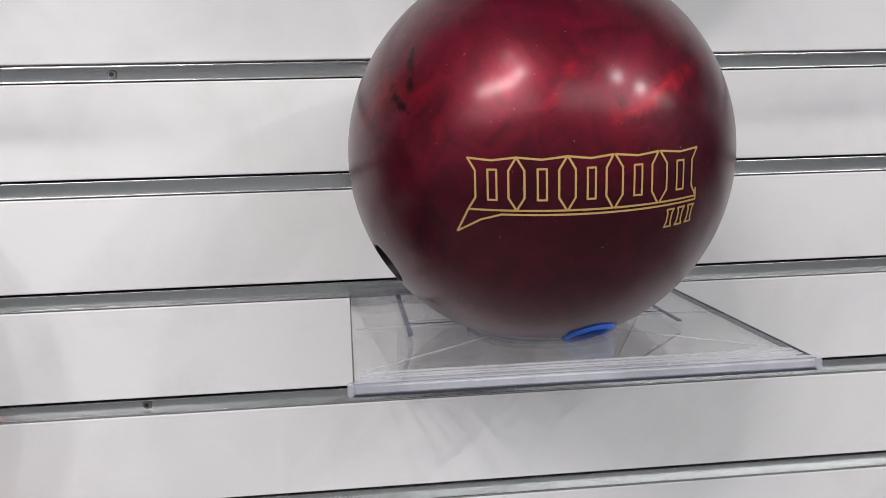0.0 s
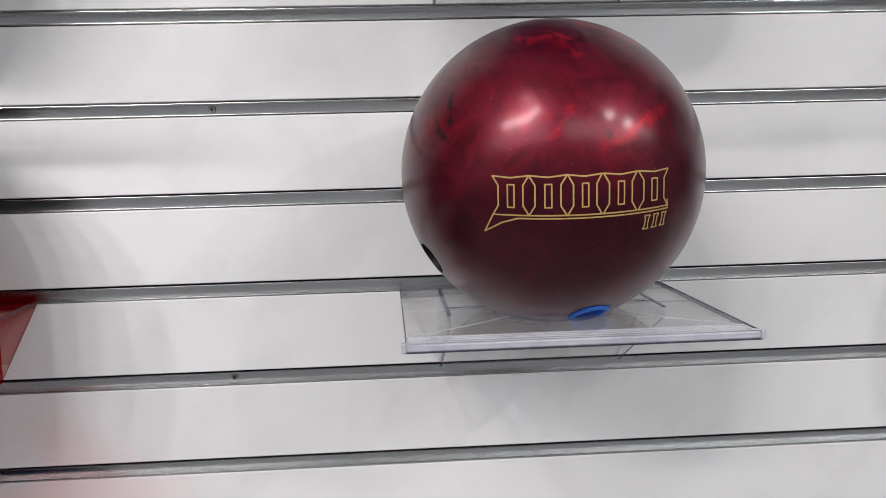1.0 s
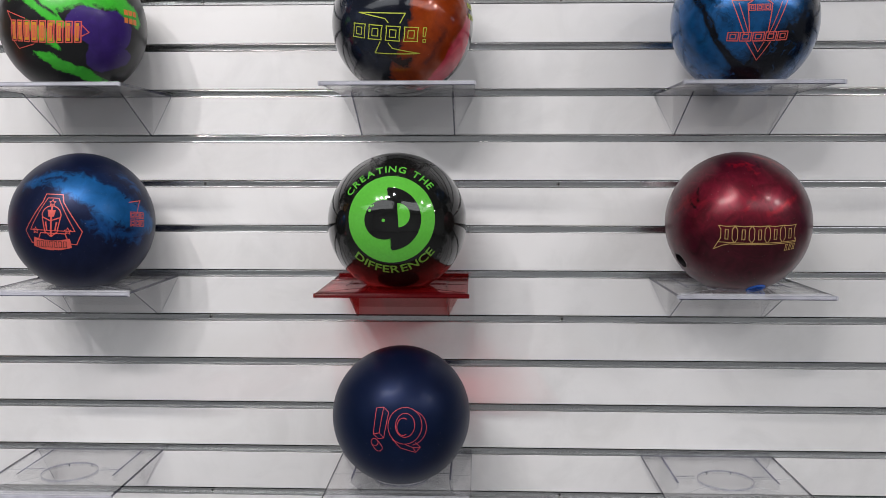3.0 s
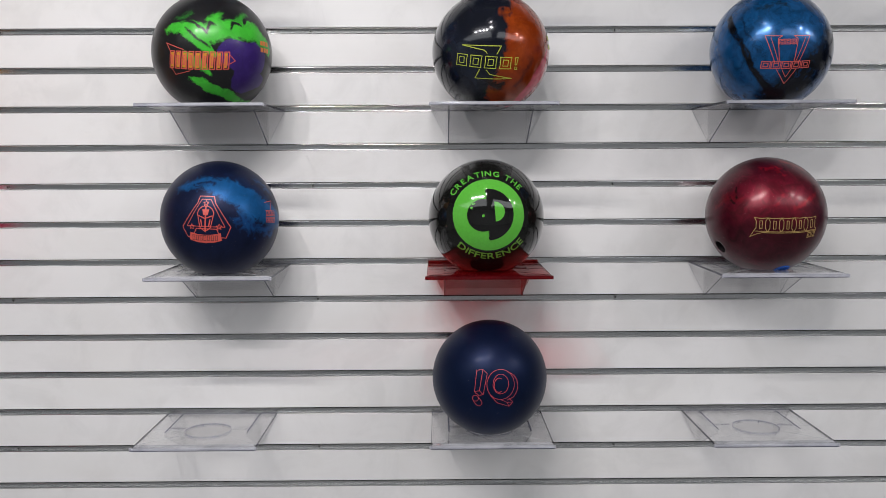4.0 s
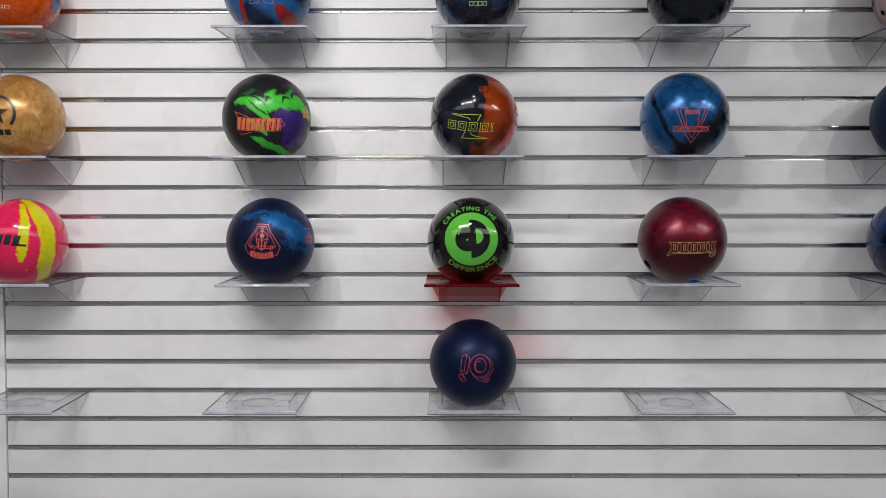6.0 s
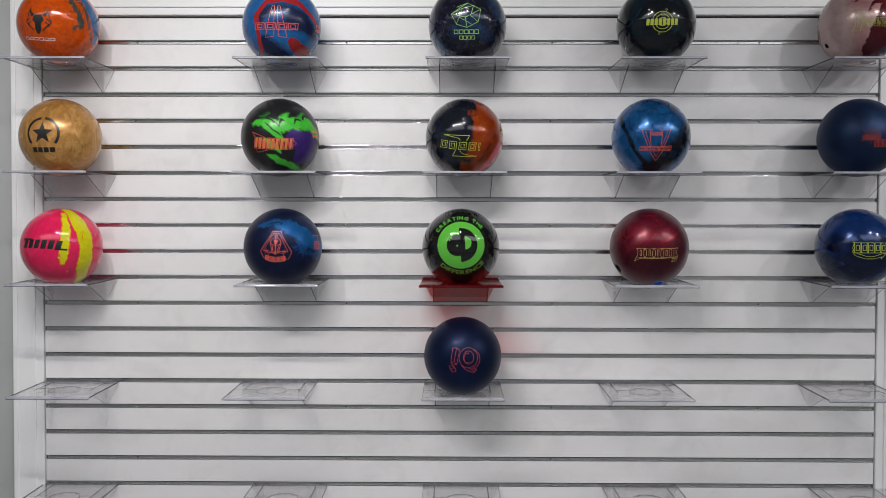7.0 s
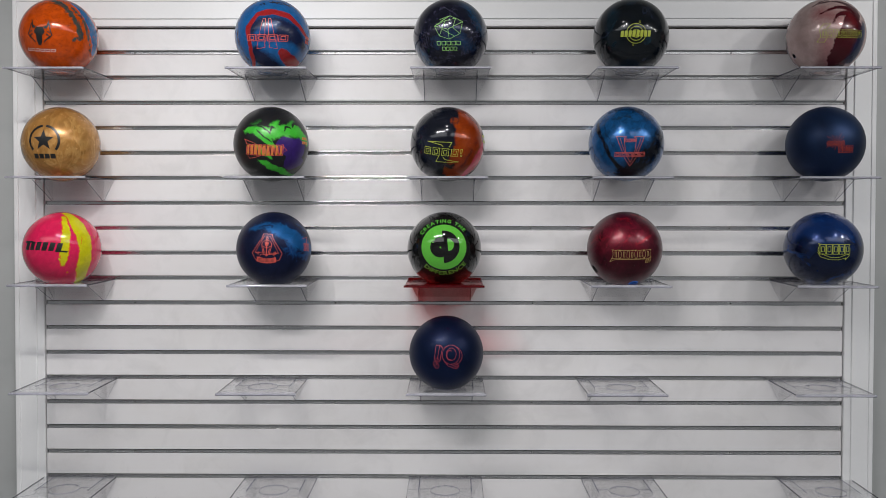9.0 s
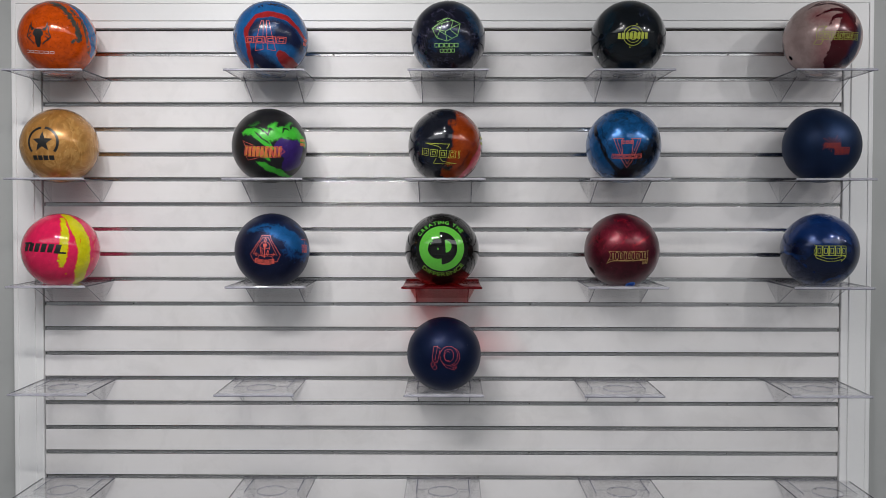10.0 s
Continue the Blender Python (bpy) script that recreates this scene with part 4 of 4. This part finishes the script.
skins["orange_blue"] = poured("orange_blue_resin", seen_from(EYE, -1.136, 0.674), (0.52, 0.066, 0.003), [
    ([(0.40, 0.85, 0.12), (0.70, 0.50, 0.18), (0.86, 0.10, 0.18), (0.84, -0.32, 0.12)], (0.010, 0.105, 0.29), 0.03, 0.12),
    ([(-0.24, 0.92, 0.06), (0.08, 0.82, 0.10), (0.30, 0.56, 0.07), (0.47, 0.26, 0.08), (0.52, 0.02, 0.08), (0.34, -0.04, 0.04)], DULL_TEAL, 0.03, 0.24),
    ([(0.34, 0.74, 0.05), (0.60, 0.40, 0.05), (0.72, 0.00, 0.04), (0.74, -0.36, 0.03)], DULL_TEAL, 0.03, 0.25),
    ([(-0.52, 0.72, 0.02), (-0.25, 0.86, 0.03), (0.05, 0.76, 0.02)], (0.12, 0.030, 0.006), 0.05, 0.3),
    ([(-0.25, -0.80, 0.02), (0.25, -0.78, 0.02)], (0.16, 0.03, 0.004), 0.05, 0.3)],
    (5.5, 0.07), (0.66, 1.2), 0.10, 0.9, 0.1, 1.7, veins=((0.615, 0.64, 0.012, (0.22, 0.03, 0.004), 6.0),))
skins["green_purple"] = poured("black_green_purple_resin", seen_from(EYE, -0.519, 0.364), (0.010, 0.010, 0.011), [
    ([(0.34, -0.06, 0.22), (0.68, -0.16, 0.30), (0.52, -0.50, 0.22), (0.74, -0.48, 0.14)], PURPLE, 0.02, 0.03),
    ([(-0.64, 0.32, 0.07), (-0.40, 0.34, 0.11), (-0.05, 0.22, 0.15), (0.34, 0.34, 0.17), (0.72, 0.32, 0.16), (0.93, 0.05, 0.10)], GREEN, 0.05, 0.16),
    ([(0.08, 0.46, 0.09), (0.16, 0.60, 0.02)], GREEN, 0.08, 0.2), ([(0.44, 0.48, 0.06), (0.54, 0.60, 0.02)], (0.030, 0.25, 0.025), 0.10, 0.2), ([(-0.52, 0.46, 0.03), (-0.30, 0.56, 0.02)], (0.020, 0.14, 0.02), 0.10, 0.3),
    ([(-0.40, 0.24, 0.07), (-0.10, 0.08, 0.10), (0.10, -0.10, 0.05)], GREEN, 0.025, 0.12),
    ([(-0.38, -0.08, 0.03), (-0.20, -0.22, 0.10), (0.00, -0.40, 0.03)], GREEN, 0.04, 0.15),
    ([(-0.34, -0.46, 0.03), (-0.05, -0.58, 0.10), (0.28, -0.72, 0.09), (0.62, -0.82, 0.05)], GREEN, 0.025, 0.12),
    ([(-0.46, 0.40, 0.010), (-0.34, 0.44, 0.024), (-0.02, 0.24, 0.026), (0.03, 0.42, 0.03), (0.30, 0.26, 0.026), (0.34, 0.44, 0.04), (0.52, 0.36, 0.024), (0.56, 0.50, 0.04)], (0.010, 0.010, 0.011), 0.02, 0.03),
    ([(-0.46, 0.40, 0.012), (-0.30, 0.22, 0.02), (0.02, 0.02, 0.02)], (0.010, 0.010, 0.011), 0.02, 0.03)], (5.0, 0.08), (0.80, 1.15), 0.30, 0.25, seed=1.25, sheen=0.3)
skins["night_swirl"] = poured("black_blue_swirl_pearl", seen_from(EYE, 0.002, 0.6735), (0.009, 0.010, 0.022), [
    ([(0.42, 0.80, 0.16), (0.68, 0.45, 0.14), (0.86, 0.10, 0.10)], (0.013, 0.055, 0.12), 0.25, 0.5),
    ([(-0.92, -0.20, 0.10), (-0.72, -0.55, 0.20), (-0.40, -0.85, 0.16)], (0.013, 0.065, 0.14), 0.18, 0.4),
    ([(-0.35, -0.20, 0.08), (0.05, 0.05, 0.16), (0.45, -0.25, 0.14)], (0.014, 0.040, 0.10), 0.25, 0.7),
    ([(-0.70, 0.30, 0.008), (-0.52, 0.55, 0.012), (-0.20, 0.72, 0.016), (0.12, 0.60, 0.008)], (0.10, 0.09, 0.15), 0.03, 0.12),
    ([(-0.78, 0.10, 0.008), (-0.56, 0.04, 0.014), (-0.52, 0.24, 0.008)], (0.11, 0.10, 0.16), 0.03, 0.12),
    ([(-0.66, -0.28, 0.008), (-0.55, -0.50, 0.012), (-0.34, -0.60, 0.006)], (0.10, 0.10, 0.17), 0.03, 0.12)],
    (4.5, 0.10), (0.6, 1.3), 0.16, 0.9, 0.3, 4.4, veins=((0.57, 0.60, 0.02, (0.05, 0.05, 0.09), 3.2),))
BLUE_PEARL, PITCH_DARK = (0.007, 0.086, 0.255), (0.0035, 0.005, 0.011)
skins["blue_pearl"] = poured("blue_black_pearl", seen_from(EYE, 0.512, 0.365), BLUE_PEARL, [
    ([(0.90, 0.15, 0.20), (0.70, -0.22, 0.30), (0.35, -0.55, 0.36), (0.00, -0.82, 0.28)], PITCH_DARK, 0.26, 0.40),
    ([(-0.20, 0.90, 0.10), (0.25, 0.86, 0.10), (0.62, 0.62, 0.08)], (0.005, 0.024, 0.07), 0.16, 0.5),
    ([(-0.30, 0.62, 0.02), (0.00, 0.70, 0.03), (0.20, 0.55, 0.01)], (0.012, 0.045, 0.10), 0.06, 0.3),
    ([(-0.74, 0.52, 0.055), (-0.66, 0.20, 0.06), (-0.48, -0.15, 0.055), (-0.24, -0.56, 0.06), (-0.05, -0.80, 0.08)], PITCH_DARK, 0.035, 0.04),
    ([(-0.56, 0.50, 0.012), (-0.50, 0.22, 0.016), (-0.30, -0.10, 0.012)], (0.004, 0.02, 0.06), 0.03, 0.06),
    ([(-0.92, 0.20, 0.02), (-0.84, -0.20, 0.03), (-0.60, -0.60, 0.02)], (0.005, 0.035, 0.10), 0.10, 0.2)],
    (6.0, 0.09), (0.55, 1.3), 0.22, 0.8, 0.45, 2.2, veins=((0.60, 0.64, 0.05, (0.005, 0.050, 0.15), 4.0),))
PINK, YELLOW, EDGE_ORANGE = (0.62, 0.014, 0.080), (0.54, 0.50, 0.008), (0.62, 0.14, 0.010)
main_band = [(0.12, 0.92, 0.10), (0.36, 0.62, 0.20), (0.54, 0.20, 0.19), (0.56, -0.20, 0.18), (0.48, -0.60, 0.17), (0.36, -0.94, 0.12)]
tail_band = [(0.02, 0.80, 0.06), (0.10, 0.50, 0.09), (0.08, 0.12, 0.10), (0.04, -0.20, 0.10), (-0.02, -0.44, 0.04)]


def wider(way, by):
    return [(u, v, r + by) for u, v, r in way]


skins["pink_yellow"] = poured("pink_yellow_resin", seen_from(EYE, -1.132, 0.059), PINK, [
    (wider(main_band, 0.022), EDGE_ORANGE, 0.015, 0.08), (wider(tail_band, 0.022), EDGE_ORANGE, 0.015, 0.14), (main_band, YELLOW, 0.015, 0.08), (tail_band, YELLOW, 0.015, 0.14),
    ([(0.14, 0.74, 0.008), (0.22, 0.46, 0.04), (0.26, 0.16, 0.05), (0.28, -0.10, 0.02)], PINK, 0.02, 0.10),
    ([(0.36, 0.44, 0.010), (0.46, 0.24, 0.012), (0.44, 0.06, 0.008)], EDGE_ORANGE, 0.015, 0.05), ([(0.70, 0.46, 0.008), (0.82, 0.10, 0.012), (0.74, -0.30, 0.008)], EDGE_ORANGE, 0.015, 0.05),
    ([(0.12, -0.66, 0.035)], EDGE_ORANGE, 0.015, 0.02), ([(-0.08, -0.30, 0.035)], YELLOW, 0.015, 0.04)], (5.0, 0.06), (0.86, 1.12), 0.10, 1.0, seed=0.6)
skins["cloud_blue"] = poured("navy_and_blue_resin", seen_from(NEAR_EYE, -0.512, 0.0595), (0.0065, 0.011, 0.040), [
    ([(-0.72, 0.48, 0.05), (-0.36, 0.56, 0.10), (0.02, 0.42, 0.20), (0.42, 0.16, 0.26), (0.74, 0.04, 0.20), (0.90, -0.10, 0.10)], (0.007, 0.085, 0.255), 0.10, 0.30),
    ([(0.10, -0.08, 0.04), (0.42, -0.22, 0.08), (0.72, -0.28, 0.06)], (0.007, 0.055, 0.19), 0.14, 0.5),
    ([(0.02, 0.70, 0.05), (0.34, 0.52, 0.07), (0.62, 0.32, 0.05), (0.84, 0.18, 0.07)], (0.006, 0.016, 0.060), 0.05, 0.30),
    ([(0.50, 0.62, 0.04), (0.72, 0.42, 0.05)], (0.007, 0.050, 0.16), 0.10, 0.4),
    ([(-0.52, 0.52, 0.02), (-0.22, 0.54, 0.045)], (0.006, 0.014, 0.055), 0.05, 0.20),
    ([(-0.10, 0.06, 0.012), (0.04, 0.10, 0.02), (0.14, 0.14, 0.01)], (0.006, 0.014, 0.055), 0.03, 0.08)], (5.0, 0.09), (0.78, 1.15), 0.36, 0.1, 0.4, 0.4, coat_rough=0.25, sheen=0.25)
WINE = (0.062, 0.005, 0.010)
skins["pearl_maroon"] = poured("pearl_maroon_navy_resin", seen_from(EYE, 1.085, 0.674), (0.47, 0.335, 0.315), [
    ([(0.05, -0.20, 0.20), (0.10, -0.70, 0.30)], (0.36, 0.18, 0.18), 0.35, 0.3), ([(-0.10, 0.60, 0.20), (0.30, 0.40, 0.15)], (0.34, 0.15, 0.15), 0.30, 0.3),
    ([(0.66, 0.62, 0.20), (0.60, 0.20, 0.22), (0.42, -0.20, 0.24), (0.30, -0.60, 0.26), (0.20, -0.92, 0.20)], WINE, 0.03, 0.14), ([(0.70, 0.10, 0.30), (0.66, -0.50, 0.30)], WINE, 0.05, 0.1),
    ([(0.55, 0.74, 0.10), (0.25, 0.86, 0.05), (-0.18, 0.84, 0.02)], WINE, 0.03, 0.10), ([(0.50, 0.66, 0.07), (0.22, 0.70, 0.05), (-0.10, 0.58, 0.015)], WINE, 0.03, 0.10),
    ([(0.48, 0.52, 0.08), (0.30, 0.48, 0.05), (0.18, 0.30, 0.015)], WINE, 0.03, 0.10), ([(0.05, 0.93, 0.04), (-0.34, 0.78, 0.015)], WINE, 0.03, 0.10),
    ([(0.52, 0.52, 0.08), (0.66, 0.28, 0.10)], (0.13, 0.008, 0.012), 0.20, 0.2), ([(0.90, 0.22, 0.10), (0.84, -0.20, 0.18), (0.62, -0.62, 0.20)], (0.010, 0.014, 0.052), 0.14, 0.15),
    ([(-0.96, -0.10, 0.06), (-0.90, -0.42, 0.14), (-0.78, -0.62, 0.06)], (0.10, 0.035, 0.045), 0.08, 0.10)], (4.5, 0.06), (0.85, 1.1), 0.2, 0.8, 0.15, 2.6)
AMBER = (0.22, 0.028, 0.0025)
skins["orange_black"] = poured("black_orange_pink_resin", seen_from(EYE, -0.006, 0.364), (0.007, 0.0085, 0.015), [
    ([(0.56, 0.78, 0.34), (0.64, 0.25, 0.48), (0.56, -0.25, 0.46), (0.26, -0.72, 0.36)], AMBER, 0.06, 0.20),
    ([(0.20, 0.55, 0.04), (0.45, 0.20, 0.08), (0.30, -0.30, 0.06)], (0.30, 0.045, 0.004), 0.20, 0.5),
    ([(-0.12, -0.50, 0.03), (0.08, -0.62, 0.07), (0.22, -0.50, 0.02)], (0.020, 0.008, 0.006), 0.06, 0.25),
    ([(0.92, -0.08, 0.14), (0.80, -0.42, 0.22), (0.58, -0.72, 0.20), (0.32, -0.90, 0.10)], (0.46, 0.03, 0.06), 0.05, 0.08),
    ([(0.78, 0.10, 0.01), (0.58, -0.30, 0.02), (0.36, -0.58, 0.015)], (0.06, 0.010, 0.008), 0.08, 0.15),
    ([(-0.80, 0.30, 0.10), (-0.50, -0.10, 0.14), (-0.30, -0.60, 0.10)], (0.012, 0.016, 0.030), 0.30, 0.4)], (4.5, 0.08), (0.70, 1.2), 0.13, 0.9, 0.15, 0.9)
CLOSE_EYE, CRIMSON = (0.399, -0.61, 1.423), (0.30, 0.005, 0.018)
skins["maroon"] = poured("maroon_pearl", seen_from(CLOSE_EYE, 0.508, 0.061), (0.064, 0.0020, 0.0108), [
    # The first two broad swirls paint in the pearl's glow; the third darkens below.
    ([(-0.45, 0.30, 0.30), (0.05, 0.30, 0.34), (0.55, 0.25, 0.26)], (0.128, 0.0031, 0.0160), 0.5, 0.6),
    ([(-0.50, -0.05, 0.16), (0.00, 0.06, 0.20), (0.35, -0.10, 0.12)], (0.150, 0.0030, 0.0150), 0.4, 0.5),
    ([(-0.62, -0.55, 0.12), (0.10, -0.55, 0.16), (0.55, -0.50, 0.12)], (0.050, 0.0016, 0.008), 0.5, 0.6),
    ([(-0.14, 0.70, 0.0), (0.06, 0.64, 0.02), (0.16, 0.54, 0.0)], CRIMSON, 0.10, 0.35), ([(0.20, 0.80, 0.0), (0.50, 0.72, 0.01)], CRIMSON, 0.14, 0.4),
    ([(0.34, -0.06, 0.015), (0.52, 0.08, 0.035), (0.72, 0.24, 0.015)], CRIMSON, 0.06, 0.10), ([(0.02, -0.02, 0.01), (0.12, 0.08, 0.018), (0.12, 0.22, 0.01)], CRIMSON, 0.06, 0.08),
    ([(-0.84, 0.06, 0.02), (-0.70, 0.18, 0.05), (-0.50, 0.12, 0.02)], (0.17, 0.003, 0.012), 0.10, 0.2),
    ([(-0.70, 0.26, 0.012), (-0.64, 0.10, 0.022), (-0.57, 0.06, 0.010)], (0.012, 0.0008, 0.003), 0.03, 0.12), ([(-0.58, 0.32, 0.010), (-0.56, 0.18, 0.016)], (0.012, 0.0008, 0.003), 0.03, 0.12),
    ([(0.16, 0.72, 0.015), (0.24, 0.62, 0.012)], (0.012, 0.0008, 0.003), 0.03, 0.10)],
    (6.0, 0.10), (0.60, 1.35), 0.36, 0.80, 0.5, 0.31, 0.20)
FALL = 4 * PITCH
HOLE_A, HOLE_B = (-0.825, -0.169, -0.539), (0.156, -0.40, -0.905)
BALLS = [
    (-1.136, 0.783, "orange bowling ball with blue swirls and a black emblem", "orange_blue", prints_shield, ()),
    (-0.514, 0.782, "blue bowling ball with a red band and navy swirls", "blue_red", prints_tower, ()),
    (0.002, 0.7815, "black bowling ball with blue swirls and green cube emblem", "night_swirl", prints_hexagon, ()),
    (0.524, 0.782, "glossy black-teal bowling ball with yellow-green rings", "teal_black", prints_target, ()),
    (1.085, 0.782, "pearl, maroon and navy bowling ball with yellow outline print", "pearl_maroon", prints_hook, (((-0.85, -0.053, -0.524), 0.007),)),
    (-1.133, 0.4715, "gold pearl bowling ball with a black star print", "gold", prints_star, ()),
    (-0.519, 0.472, "black, green and purple bowling ball with a coral outline print", "green_purple", prints_dart, ()),
    (-0.006, 0.472, "black and orange bowling ball with yellow-green outline print", "orange_black", prints_bolt, ()),
    (0.512, 0.473, "blue and black pearl bowling ball with a coral triangle print", "blue_pearl", prints_triangle, ()),
    (1.087, 0.473, "matt navy bowling ball with a rust-red starburst print", "matt_navy", prints_burst, ()),
    (-1.132, 0.167, "glossy pink and yellow bowling ball with a black slanted print", "pink_yellow", prints_slash, ()),
    (-0.512, 0.1675, "navy and blue bowling ball with a coral badge print", "cloud_blue", prints_badge, ()),
    (-0.015, 0.168, "polished black bowling ball with a green disc and slogan", "black", prints_slogan, ()),
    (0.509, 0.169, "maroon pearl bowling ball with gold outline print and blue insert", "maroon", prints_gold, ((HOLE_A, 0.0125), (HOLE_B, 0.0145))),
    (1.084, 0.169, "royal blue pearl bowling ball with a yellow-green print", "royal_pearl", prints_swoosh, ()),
    (-0.009, -0.135, "satin navy bowling ball with a pink outline emblem", "satin_navy", prints_pair, ()),
]
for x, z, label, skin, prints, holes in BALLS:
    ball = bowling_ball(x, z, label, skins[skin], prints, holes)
    if skin == "maroon":
        ring_insert(ball, HOLE_B, 0.0144, 0.0105, BLUE_RUBBER, "blue rubber finger insert")

# ---- a shelf under every ball, and empty ones below ----
places = [(x, round((0.17 - z) / FALL)) for x, z, *_ in BALLS]
places += [(-1.129, 1), (-0.545, 1), (0.500, 1), (1.082, 1), (-1.134, 2), (-0.515, 2), (-0.012, 2), (0.513, 2), (1.116, 2)]
first = True
for x, row in places:
    spot = pose(x, 0.0, GROOVE + SHELF_TOP - row * FALL, TILT_X, 0, 0)
    if row == 0 and abs(x + 0.015) < 0.01:
        red_shelf.matrix_basis = spot
    elif first:
        clear_shelf.matrix_basis, first = spot, False
    else:
        made = copy_thing(clear_shelf, spot)
        if (row == 1 and abs(x + 0.009) > 0.01) or row == 2:
            made["label"] = "empty clear acrylic ball shelf hooked into the slatwall"
